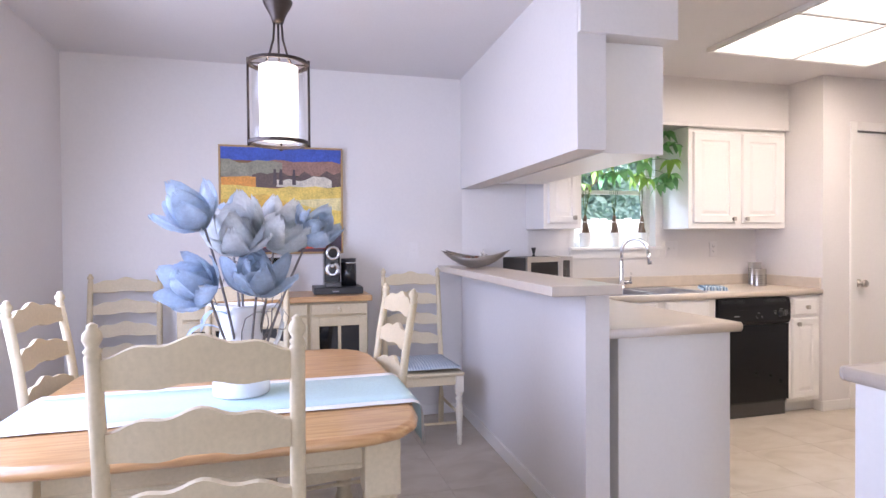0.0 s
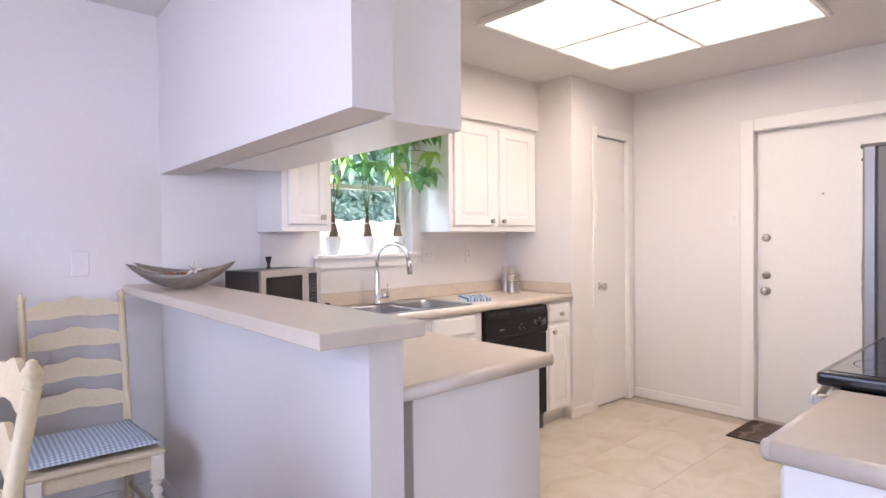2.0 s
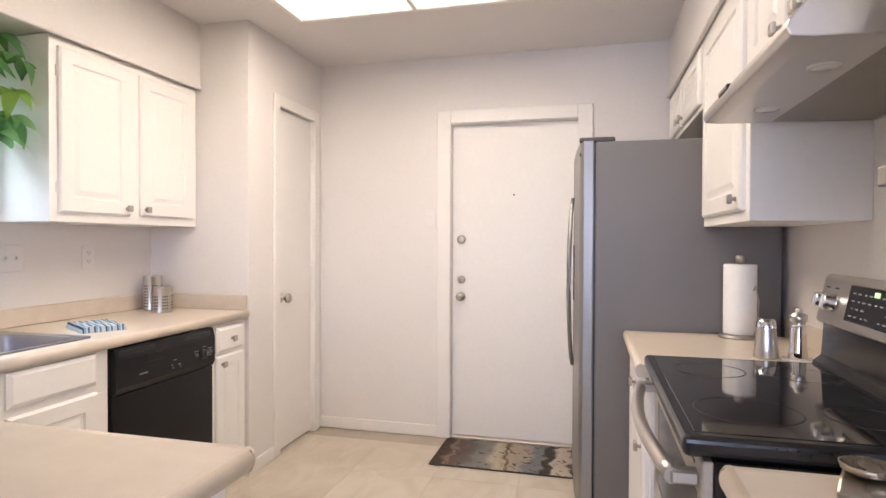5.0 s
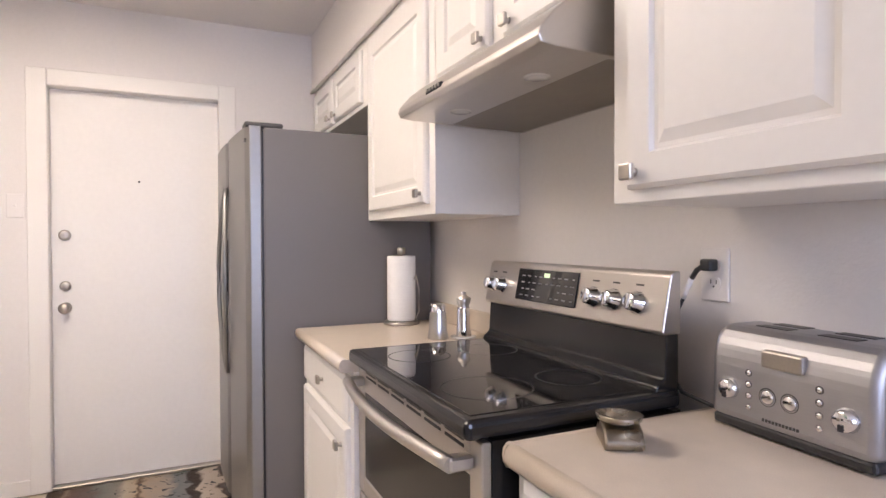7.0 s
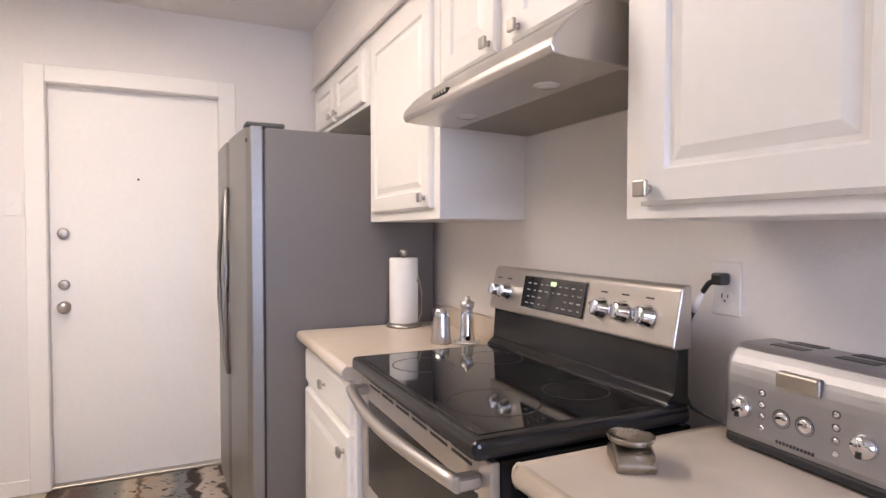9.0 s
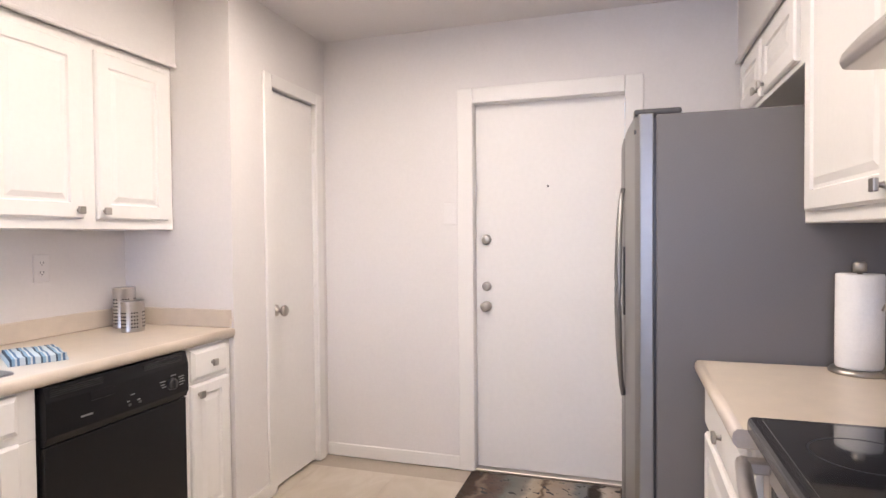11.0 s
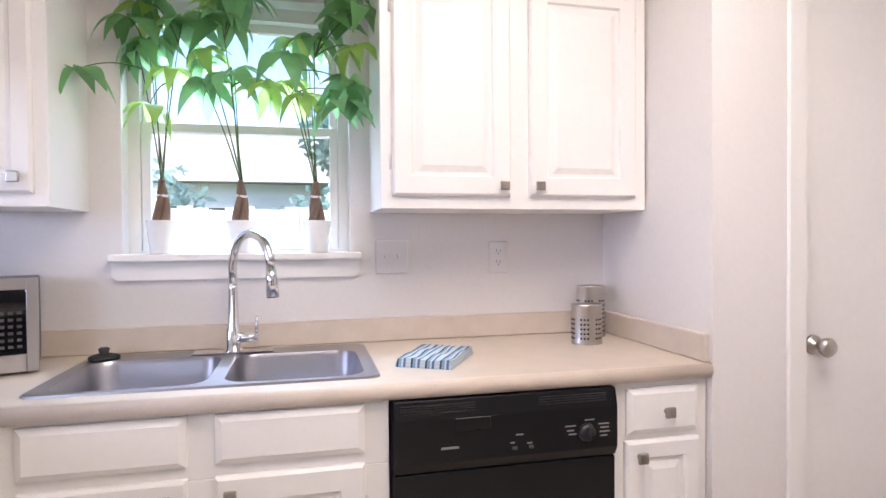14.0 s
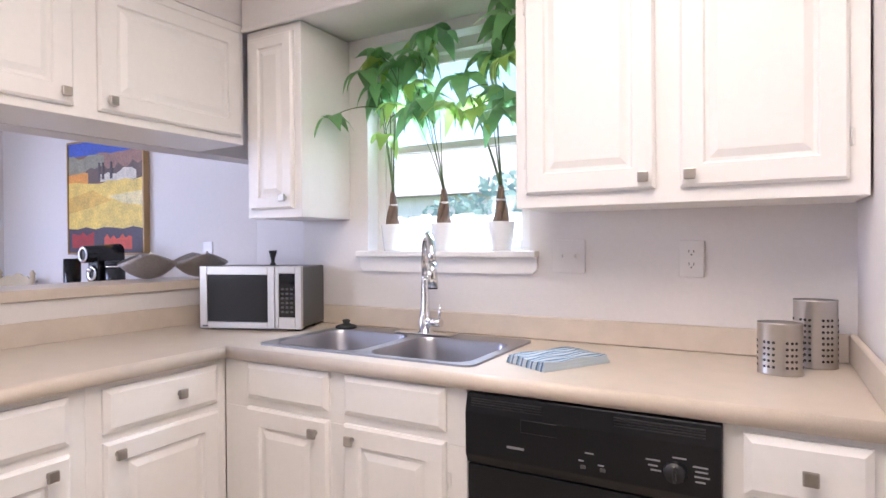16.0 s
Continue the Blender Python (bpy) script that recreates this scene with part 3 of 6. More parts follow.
# light box in the ceiling
lt = thing("ceiling_light", (3.595, 2.95, CZ), "large square fluorescent ceiling light with four white diffuser panels", "ceiling light")
bm = bmesh.new()
for a, b in ((-0.64, -0.615), (-0.012, 0.012), (0.615, 0.64)):
    box(bm, a, -0.64, -0.03, b, 0.64, -0.001, 0.002)
for a, b in ((-0.64, -0.615), (-0.012, 0.012), (0.615, 0.64)):
    for u, v in ((-0.615, -0.012), (0.012, 0.615)):
        box(bm, u, a, -0.0297, v, b, -0.001, 0.002)
part("frame", bm, TRIM, lt, "thin white painted grid")
for sx in (-0.3135, 0.3135):
    for sy in (-0.3135, 0.3135):
        bm = bmesh.new()
        box(bm, sx - 0.3015, sy - 0.3015, -0.016, sx + 0.3015, sy + 0.3015, -0.010)
        part("diffuser", bm, PANELGLOW, lt, "glowing white prismatic panel")

# unseen window in the west wall, inferred from light on the half wall
p = thing("window_2", (WX - 0.07, 2.35, 0.80), "wide white-framed dining room window", "window", kind="structure", turn=90)
bm = bmesh.new()
for x in (-1.05, -0.035, 0.98):
    box(bm, x, -0.04, 0, x + 0.07, 0.04, 1.30)
box(bm, -0.98, -0.04, 1.23, -0.035, 0.04, 1.30), box(bm, -0.98, -0.04, 0, -0.035, 0.04, 0.06), box(bm, 0.035, -0.04, 1.23, 0.98, 0.04, 1.30), box(bm, 0.035, -0.04, 0, 0.98, 0.04, 0.06)
part("window_frame", bm, TRIM, p)
for x in (-0.98, 0.035):
    bm = bmesh.new()
    box(bm, x, -0.004, 0.06, x + 0.945, 0.004, 1.23)
    part("pane", bm, GLASS, p).visible_shadow = False

# outside: ground, fence, neighbour, greenery
bm = bmesh.new()
box(bm, -400, -400, -0.35, 400, 400, -0.15)
setting("ground", bm, GRASS, "mown lawn round the house")
f = thing("fence", (2.9, 8.6, -0.15), "weathered pale grey board fence at the end of the yard", "fence")
board = bmesh.new()
box(board, -0.068, -0.01, 0, 0.068, 0.01, 1.72, 0.004)
bmesh.ops.translate(board, vec=(0, 0, 0), verts=board.verts)
board = mesh_of("board", board, FENCE)
for k in range(60):
    part("board", board, FENCE, f, at=pose(-4.3 + k * 0.145, 0, 0.02 * math.sin(k * 1.7)))
bm = bmesh.new()
box(bm, -4.4, 0.012, 0.35, 4.4, 0.05, 0.44), box(bm, -4.4, 0.012, 1.15, 4.4, 0.05, 1.24)
part("rail", bm, FENCE, f)

# ---- kitchen cabinets ----
def cabinet(name, place, w, depth, h, label, category="cabinet", turn=0.0, toe=0.0, well=0.0):
    u = thing(name, place, label, category, turn=turn)
    bm = bmesh.new()
    box(bm, 0, 0, toe, w, depth, h - well, 0.002)
    if toe:
        box(bm, 0.0, 0.06, 0, w, depth, toe)
    if well:
        box(bm, 0, 0, h - well, w, 0.02, h, 0.002)
    part("body", bm, CAB, u)
    return u


FZ = 0.085
u = cabinet("wall_cabinet", (3.304, 4.19, 1.335), 0.884, NY - 4.19, 0.75, "white painted two-door wall cabinet over the dishwasher counter")
front(u, "door", 0.035, 0.04, 0.372, 0.67, knob=(0.345, 0.032), hinges=[(-0.006, 0.1), (-0.006, 0.57)])
front(u, "door", 0.470, 0.04, 0.372, 0.67, knob=(0.027, 0.032), hinges=[(0.376, 0.1), (0.376, 0.57)])
u = cabinet("wall_cabinet", (2.14, 4.19, 1.335), 0.288, NY - 4.19, 0.75, "narrow white painted wall cabinet beside the window")
front(u, "door", 0.03, 0.035, 0.225, 0.68, knob=(0.19, 0.04))
u = cabinet("wall_cabinet", (2.058, 2.80, 1.635), 1.385, 0.30, 0.479, "low white painted hanging cabinet over the bar", turn=87.3)
front(u, "door", 0.09, 0.03, 0.645, 0.415, knob=(0.615, 0.035))
front(u, "door", 0.81, 0.03, 0.55, 0.415, knob=(0.036, 0.035))
u = cabinet("wall_cabinet", (4.02, 1.65, 1.325), 0.70, 1.65 - SY, 0.784, "white painted one-door wall cabinet next to the refrigerator", turn=180)
front(u, "door", 0.055, 0.035, 0.60, 0.69, knob=(0.565, 0.035))
u = cabinet("wall_cabinet", (3.315, 1.65, 1.735), 0.785, 1.65 - SY, 0.374, "short white painted two-door cabinet above the range hood", turn=180)
front(u, "door", 0.05, 0.004, 0.315, 0.325, knob=(0.285, 0.028))
front(u, "door", 0.44, 0.004, 0.30, 0.325, knob=(0.034, 0.028))
u = cabinet("wall_cabinet", (5.02, 1.65, 1.82), 0.995, 1.65 - SY, 0.289, "short white painted two-door cabinet above the refrigerator", turn=180)
front(u, "door", 0.04, 0.02, 0.40, 0.23, knob=(0.365, 0.03))
front(u, "door", 0.48, 0.02, 0.46, 0.23, knob=(0.035, 0.03))
u = cabinet("wall_cabinet", (2.496, 1.65, 1.307), 0.515, 1.65 - SY, 0.802, "white painted one-door wall cabinet over the toaster", turn=180)
front(u, "door", 0.05, 0.024, 0.43, 0.71, knob=(0.024, 0.028), hinges=[(0.433, 0.12), (0.433, 0.58)])

# base units along the window
CT = 0.888
BASE_H = CT - 0.04
u = cabinet("base_cabinet", (2.352, 3.89, 0), 0.93, NY - 3.89, BASE_H, "white painted sink base cabinet with two doors and false drawers", toe=FZ, well=0.16)
for x, k in ((0.118, 0.30), (0.524, 0.035)):
    front(u, "drawer_front", x, 0.722, 0.345, 0.118, raised=False)
    front(u, "door", x, 0.11, 0.345, 0.585, knob=(k, 0.545), hinges=[(0.349 if x > 0.3 else -0.006, 0.48)])
u = cabinet("base_cabinet", (3.893, 3.89, 0), 0.297, NY - 3.89, BASE_H, "narrow white painted base cabinet with one drawer and one door", toe=FZ)
front(u, "drawer_front", 0.04, 0.702, 0.222, 0.128, raised=False, knob=(0.118, 0.062))
front(u, "door", 0.035, 0.11, 0.23, 0.575, knob=(0.04, 0.535))
u = cabinet("base_cabinet", (2.35, 3.42, 0), 0.4705, 0.56, BASE_H, "white painted corner base cabinet with a drawer", turn=90, toe=FZ)
front(u, "drawer_front", 0.045, 0.70, 0.385, 0.128, raised=False, knob=(0.235, 0.066))
front(u, "door", 0.045, 0.11, 0.385, 0.565, knob=(0.035, 0.53))
u = cabinet("base_cabinet", (2.35, 2.725, 0), 0.695, 0.57, BASE_H, "white painted peninsula base cabinet with a drawer", turn=90, toe=FZ)
front(u, "drawer_front", 0.12, 0.70, 0.53, 0.128, raised=False, knob=(0.265, 0.066))
front(u, "door", 0.12, 0.11, 0.53, 0.565, knob=(0.475, 0.53))
# base units beside the stove
u = cabinet("base_cabinet", (4.005, 1.92, 0), 0.685, 1.92 - SY, BASE_H, "white painted base cabinet between stove and refrigerator", turn=180, toe=FZ)
front(u, "drawer_front", 0.03, 0.69, 0.625, 0.14, raised=False, knob=(0.335, 0.07))
front(u, "door", 0.03, 0.11, 0.625, 0.56, knob=(0.58, 0.50))
u = cabinet("base_cabinet", (2.512, 1.85, 0), 0.522, 1.85 - SY, BASE_H, "white painted base cabinet under the toaster counter", turn=180, toe=FZ)
front(u, "drawer_front", 0.03, 0.69, 0.462, 0.14, raised=False, knob=(0.24, 0.07))
front(u, "door", 0.03, 0.11, 0.462, 0.56, knob=(0.05, 0.50))


# ---- worktops ----
def nosing(bm, a, b, z0, z1, out, depth=0.022):
    """A rounded laminate edge from a to b (plan), facing out (plan unit vector)."""
    h = z1 - z0
    prof = [(0, z0), (depth * 0.55, z0), (depth * 0.9, z0 + h * 0.25), (depth, z0 + h * 0.5), (depth * 0.9, z0 + h * 0.8), (depth * 0.55, z1), (0, z1)]
    A, B = [], []
    for d, z in prof:
        A.append(bm.verts.new((a[0] + out[0] * d, a[1] + out[1] * d, z)))
        B.append(bm.verts.new((b[0] + out[0] * d, b[1] + out[1] * d, z)))
    for k in range(len(A) - 1):
        bm.faces.new((A[k], B[k], B[k + 1], A[k + 1])).smooth = True
    bm.faces.new(A), bm.faces.new(B[::-1])


def rounded_corner(bm, c, a0, z0, z1, r):
    """A quarter-round corner post of a worktop with a softened edge."""
    segs = 8
    prof = [(0.0, z0), (r * 0.7, z0), (r * 0.93, z0 + 0.25 * (z1 - z0)), (r, (z0 + z1) / 2), (r * 0.93, z0 + 0.8 * (z1 - z0)), (r * 0.7, z1), (0.0, z1)]
    rows = []
    for k in range(segs + 1):
        a = radians(a0 + 90 * k / segs)
        rows.append([bm.verts.new((c[0] + d * math.cos(a), c[1] + d * math.sin(a), z)) for d, z in prof])
    for p, q in zip(rows, rows[1:]):
        for k in range(len(prof) - 1):
            try:
                bm.faces.new((p[k], q[k], q[k + 1], p[k + 1])).smooth = True
            except ValueError:
                pass


def slab(bm, xs, ys, keep, z0, z1):
    """One slab made of the kept cells of a grid, with walls only along its outline."""
    cells = {(i, j) for i in range(len(xs) - 1) for j in range(len(ys) - 1) if keep(i, j)}
    vs = {}

    def at(i, j, z):
        if (i, j, z) not in vs:
            vs[i, j, z] = bm.verts.new((xs[i], ys[j], z))
        return vs[i, j, z]

    for i, j in sorted(cells):
        bm.faces.new((at(i, j, z1), at(i + 1, j, z1), at(i + 1, j + 1, z1), at(i, j + 1, z1)))
        bm.faces.new((at(i, j + 1, z0), at(i + 1, j + 1, z0), at(i + 1, j, z0), at(i, j, z0)))
        for d, a, b in (((0, -1), (i, j), (i + 1, j)), ((1, 0), (i + 1, j), (i + 1, j + 1)), ((0, 1), (i + 1, j + 1), (i, j + 1)), ((-1, 0), (i, j + 1), (i, j))):
            if (i + d[0], j + d[1]) not in cells:
                bm.faces.new((at(*a, z0), at(*b, z0), at(*b, z1), at(*a, z1)))


N = 0.022
wt = thing("worktop", (2.4, 4.2, CT), "L-shaped beige speckled laminate worktop with a low backsplash", "worktop")
bm = bmesh.new()
Z0 = CT - 0.04
slab(bm, (1.71, 2.39 - N, 2.475, 3.245, PX - 0.003), (2.68 + N, 3.86 + N, 3.965, 4.395, NY), lambda i, j: (j > 0 or i == 0) and not (i == 2 and j == 2), Z0, CT)
nosing(bm, (2.39 - N, 3.86 + N), (PX - 0.003, 3.86 + N), Z0, CT, (0, -1))
nosing(bm, (2.39 - N, 2.68 + N), (2.39 - N, 3.86 + N), Z0, CT, (1, 0))
nosing(bm, (1.71, 2.68 + N), (2.39 - N, 2.68 + N), Z0, CT, (0, -1))
rounded_corner(bm, (2.39 - N, 2.68 + N), -90, Z0, CT, N)
bmesh.ops.translate(bm, vec=(-2.4, -4.2, -CT), verts=bm.verts)
bmesh.ops.recalc_face_normals(bm, faces=bm.faces)
part("top", bm, LAM, wt)
bm = bmesh.new()
box(bm, 1.795, NY - 0.018, CT + 0.0005, PX - 0.02, NY - 0.001, 0.970, 0.004)
box(bm, PX - 0.019, 3.877, CT + 0.0005, PX - 0.001, NY - 0.001, 0.970, 0.004)
prism(bm, [(1.713, 2.72), (1.728, 2.72), (1.8085, NY - 0.019), (1.7935, NY - 0.019)], "z", CT + 0.0005, 0.970)
bmesh.ops.translate(bm, vec=(-2.4, -4.2, -CT), verts=bm.verts)
part("backsplash", bm, LAM, wt)

bar = thing("bar_top", (1.605, 3.6, 1.04), "raised taupe laminate breakfast bar top with square edges", "bar top", turn=-2.7)
bm = bmesh.new()
box(bm, -0.145, -1.0, 0, 0.16, 0.884, 0.04, 0.003)
part("top", bm, LAM, bar)
bm = bmesh.new()
prism(bm, [(-0.145, 0.884), (0.16, 0.884), (0.16, 0.95), (0.07, 1.005), (-0.145, 1.005)], "z", 0.0, 0.04)
part("end_piece", bm, LAM, bar)

for nm, x0, x1, yf, lab, rc in (("worktop", 3.315, 4.008, 1.965, "short beige laminate worktop between stove and refrigerator", None), ("worktop", 1.965, 2.518, 1.89, "beige laminate worktop under the toaster", 1)):
    wt = thing(nm, ((x0 + x1) / 2, (SY + yf) / 2, CT), lab, "worktop")
    o = Vector(wt.location)
    bm = bmesh.new()
    if rc:
        box(bm, x0 + N, SY, Z0, x1 - N, yf - N, CT)
        nosing(bm, (x0 + N, yf - N), (x1 - N, yf - N), Z0, CT, (0, 1))
        nosing(bm, (x0 + N, SY), (x0 + N, yf - N), Z0, CT, (-1, 0))
        nosing(bm, (x1 - N, SY), (x1 - N, yf - N), Z0, CT, (1, 0))
        rounded_corner(bm, (x0 + N, yf - N), 90, Z0, CT, N)
        rounded_corner(bm, (x1 - N, yf - N), 0, Z0, CT, N)
    else:
        box(bm, x0, SY, Z0, x1, yf - N, CT)
        nosing(bm, (x0, yf - N), (x1, yf - N), Z0, CT, (0, 1))
    bmesh.ops.translate(bm, vec=-o, verts=bm.verts)
    bmesh.ops.recalc_face_normals(bm, faces=bm.faces)
    part("top", bm, LAM, wt)
    bm = bmesh.new()
    box(bm, x0, SY + 0.001, CT + 0.0005, x1, SY + 0.018, 0.970, 0.004)
    bmesh.ops.translate(bm, vec=-o, verts=bm.verts)
    part("backsplash", bm, LAM, wt)

# ---- sink and tap ----
sk = thing("sink", (2.86, 4.18, CT), "double-bowl stainless steel drop-in sink", "sink")
bm = bmesh.new()
outer = [bm.verts.new((u, v, 0.006)) for u, v in rounded(0.82, 0.48, 0.03, 4)]
loops = [outer]
bowls = ((-0.197, -0.03), (0.197, -0.03))
for cx, cy in bowls:
    loops.append([bm.verts.new((cx + u, cy + v, 0.004)) for u, v in rounded(0.355, 0.36, 0.06, 5)])
edges = []
for lp in loops:
    edges += [bm.edges.new((lp[k], lp[(k + 1) % len(lp)])) for k in range(len(lp))]
bmesh.ops.triangle_fill(bm, use_beauty=True, use_dissolve=False, edges=edges)
low = [bm.verts.new((v.co.x * 1.004, v.co.y * 1.006, 0.0)) for v in outer]
for k in range(len(outer)):
    q = (k + 1) % len(outer)
    bm.faces.new((outer[k], outer[q], low[q], low[k]))
part("rim", bm, SINKM, sk)
for cx, cy in bowls:
    bm = bmesh.new()
    prev = None
    for w, h, r, z in ((0.355, 0.36, 0.06, 0.004), (0.345, 0.35, 0.06, -0.008), (0.335, 0.34, 0.06, -0.13), (0.315, 0.32, 0.06, -0.16), (0.25, 0.255, 0.06, -0.168)):
        ring = [bm.verts.new((cx + u, cy + v, z)) for u, v in rounded(w, h, r, 5)]
        if prev:
            for k in range(len(ring)):
                q = (k + 1) % len(ring)
                bm.faces.new((prev[k], prev[q], ring[q], ring[k])).smooth = True
        prev = ring
    bm.faces.new(prev)
    bmesh.ops.recalc_face_normals(bm, faces=bm.faces)
    bmesh.ops.reverse_faces(bm, faces=bm.faces)
    part("bowl", bm, SINKM, sk)
    bm = bmesh.new()
    lathe(bm, [(0.0, -0.164), (0.02, -0.164), (0.04, -0.166), (0.042, -0.168)], 20, pose(cx, cy, 0))
    part("drain", bm, CHROME, sk)

fc = thing("faucet", (2.862, 4.375, CT + 0.006), "tall chrome pull-down kitchen faucet with a side lever", "faucet")
bm = bmesh.new()
lathe(bm, [(0.0, 0.0), (0.03, 0.0), (0.03, 0.006), (0.024, 0.012), (0.022, 0.07), (0.017, 0.09), (0.0145, 0.2), (0.0145, 0.21), (0, 0.21)], 24)
part("base", bm, CHROME, fc)
bm = bmesh.new()
box(bm, -0.12, -0.028, 0.0, 0.12, 0.028, 0.004, 0.0015)
part("deck_plate", bm, CHROME, fc)
dirx, diry = 0.62, -0.78
pts = [(0, 0, 0.2)]
for k in range(13):
    a = math.pi * k / 12
    rr = 0.099
    pts.append((dirx * (rr - rr * math.cos(a)), diry * (rr - rr * math.cos(a)), 0.27 + rr * math.sin(a)))
bm = bmesh.new()
tube(bm, pts, 0.0135, 12)
part("neck", bm, CHROME, fc)
bm = bmesh.new()
e = Vector(pts[-1])
d = Vector((dirx * 0.12, diry * 0.12, -1)).normalized()
tube(bm, [e, e + d * 0.03, e + d * 0.085], 0.014, 14, 0.019)
spray = part("spray_head", bm, CHROME, fc)
bm = bmesh.new()
tube(bm, [e + d * 0.0855, e + d * 0.089], 0.017, 14)
part("nozzle", bm, BLACKM, spray)
bm = bmesh.new()
tube(bm, [(0.015, -0.005, 0.045), (0.075, -0.012, 0.045)], 0.017, 12, 0.015)
tube(bm, [(0.068, -0.012, 0.045), (0.072, -0.014, 0.115)], 0.006, 10, 0.0045)
part("lever", bm, CHROME, fc)

st = thing("sink_stopper", (2.50, 4.36, CT + 0.0065), "black rubber sink stopper lying on the rim", "stopper")
bm = bmesh.new()
lathe(bm, [(0, 0), (0.042, 0), (0.042, 0.008), (0.03, 0.013), (0.012, 0.018), (0.016, 0.03), (0.012, 0.034), (0, 0.034)], 20)
part("plug", bm, RUBBER, st)

# ---- dishwasher ----
dw = thing("dishwasher", (3.287, 3.885, 0), "black built-in dishwasher with a control strip", "dishwasher")
dw.scale = (1.01, 1, 0.994)
bm = bmesh.new()
box(bm, 0.004, 0.01, 0.10, 0.602, 0.55, 0.848)
part("body", bm, BLACKM, dw)
bm = bmesh.new()
box(bm, 0.005, -0.012, 0.115, 0.601, 0.01, 0.66, 0.004, 2)
part("door", bm, BLACKD, dw)
bm = bmesh.new()
prism(bm, [(0.01, 0.664), (-0.014, 0.664), (-0.026, 0.69), (-0.026, 0.80), (-0.014, 0.846), (0.01, 0.846)], "x", 0.005, 0.601, 0.002)
cp = part("control_panel", bm, BLACKD, dw)
for x0 in (0.02, 0.38):
    for k in range(5):
        bm = bmesh.new()
        box(bm, x0, -0.023, 0.808 + k * 0.006, x0 + 0.19, -0.0165, 0.811 + k * 0.006)
        part("vent_slat", bm, BLACKM, cp)
bm = bmesh.new()
box(bm, 0.155, -0.0275, 0.765, 0.25, -0.02, 0.80, 0.003)
part("latch_recess", bm, BLACKD, cp)
bm = bmesh.new()
lathe(bm, [(0, 0), (0.024, 0), (0.021, 0.014), (0, 0.014)], 24, pose(0.51, -0.026, 0.735, 90))
box(bm, 0.506, -0.046, 0.717, 0.514, -0.039, 0.753, 0.002)
part("dial", bm, BLACKM, cp)
for x, z, w in ((0.12, 0.722, 0.045), (0.315, 0.742, 0.02), (0.30, 0.722, 0.012), (0.345, 0.718, 0.014), (0.45, 0.752, 0.03), (0.455, 0.74, 0.02), (0.46, 0.73, 0.022), (0.545, 0.752, 0.03), (0.55, 0.742, 0.025), (0.548, 0.731, 0.03), (0.505, 0.765, 0.028), (0.55, 0.72, 0.02)):
    bm = bmesh.new()
    box(bm, x, -0.0268, z, x + w, -0.0258, z + (0.006 if w > 0.04 else 0.0035))
    part("printed_mark", bm, GREYLETTER, cp)
for x in (0.305, 0.350):
    bm = bmesh.new()
    box(bm, x, -0.030, 0.706, x + 0.012, -0.026, 0.714, 0.001)
    part("button", bm, DARKG, cp)
bm = bmesh.new()
box(bm, 0.006, 0.02, 0.0, 0.60, 0.04, 0.10)
part("kick_plate", bm, DARKG, dw)

# ---- range hood ----
hd = thing("range_hood", (2.925, SY, 1.60), "stainless steel under-cabinet range hood with two round lamps", "range hood")
bm = bmesh.new()
prism(bm, [(0.0, 0.0), (0.405, 0.008), (0.44, 0.012), (0.447, 0.026), (0.442, 0.042), (0.41, 0.078), (0.37, 0.110), (0.34, 0.126), (0.31, 0.132), (0.0, 0.132)], "x", -0.375, 0.375, 0.003)
part("canopy", bm, STEELH, hd)
bm = bmesh.new()
box(bm, -0.36, 0.02, 0.002, 0.36, 0.27, 0.0055, 0.001)
bmesh.ops.rotate(bm, cent=(0, 0, 0.001), matrix=Matrix.Rotation(radians(1.72), 3, "X"), verts=bm.verts)
bmesh.ops.translate(bm, vec=(0, 0, -0.005), verts=bm.verts)
part("grease_filter", bm, FILTER, hd)
for x in (-0.19, 0.19):
    bm = bmesh.new()
    lathe(bm, [(0, -0.006), (0.02, -0.006), (0.025, -0.002), (0.030, -0.003), (0.032, 0.006)], 24, pose(x, 0.325, 0.006))
    part("lamp", bm, HOODLENS, hd, "round frosted lamp lens in a steel ring")
bm = bmesh.new()
box(bm, -0.035, 0.4335, 0.034, 0.06, 0.4475, 0.048, 0.002)
sw = part("switch_plate", bm, BLACKM, hd, "", pose(0.10, 0, 0))
for k in range(5):
    bm = bmesh.new()
    lathe(bm, [(0, 0), (0.0045, 0), (0.004, 0.003), (0, 0.003)], 10, pose(-0.025 + k * 0.0185, 0.447, 0.041, -90))
    part("button", bm, NICKEL, sw)
bm = bmesh.new()
lathe(bm, [(0, -0.003), (0.008, -0.003), (0.009, 0.002)], 12, pose(-0.02, 0.33, 0.01))
part("sensor", bm, BLACKM, hd)

# ---- stove ----
sv = thing("stove", (2.922, 1.352, 0), "freestanding stainless steel double-oven stove with black glass cooktop", "stove")
HW = 0.382
bm = bmesh.new()
box(bm, -HW + 0.002, 0.075, 0.05, HW - 0.002, 0.535, 0.88)
part("body", bm, BLACKP, sv)
bm = bmesh.new()
box(bm, -HW - 0.001, 0.075, 0.884, HW + 0.001, 0.588, 0.922, 0.012, 3)
top = part("cooktop", bm, BLACKP, sv, "black enamel frame with rounded edges")
bm = bmesh.new()
box(bm, -HW + 0.03, 0.13, 0.9215, HW - 0.03, 0.565, 0.9235, 0.0008)
part("glass", bm, BLACKG, top, "black ceramic glass")
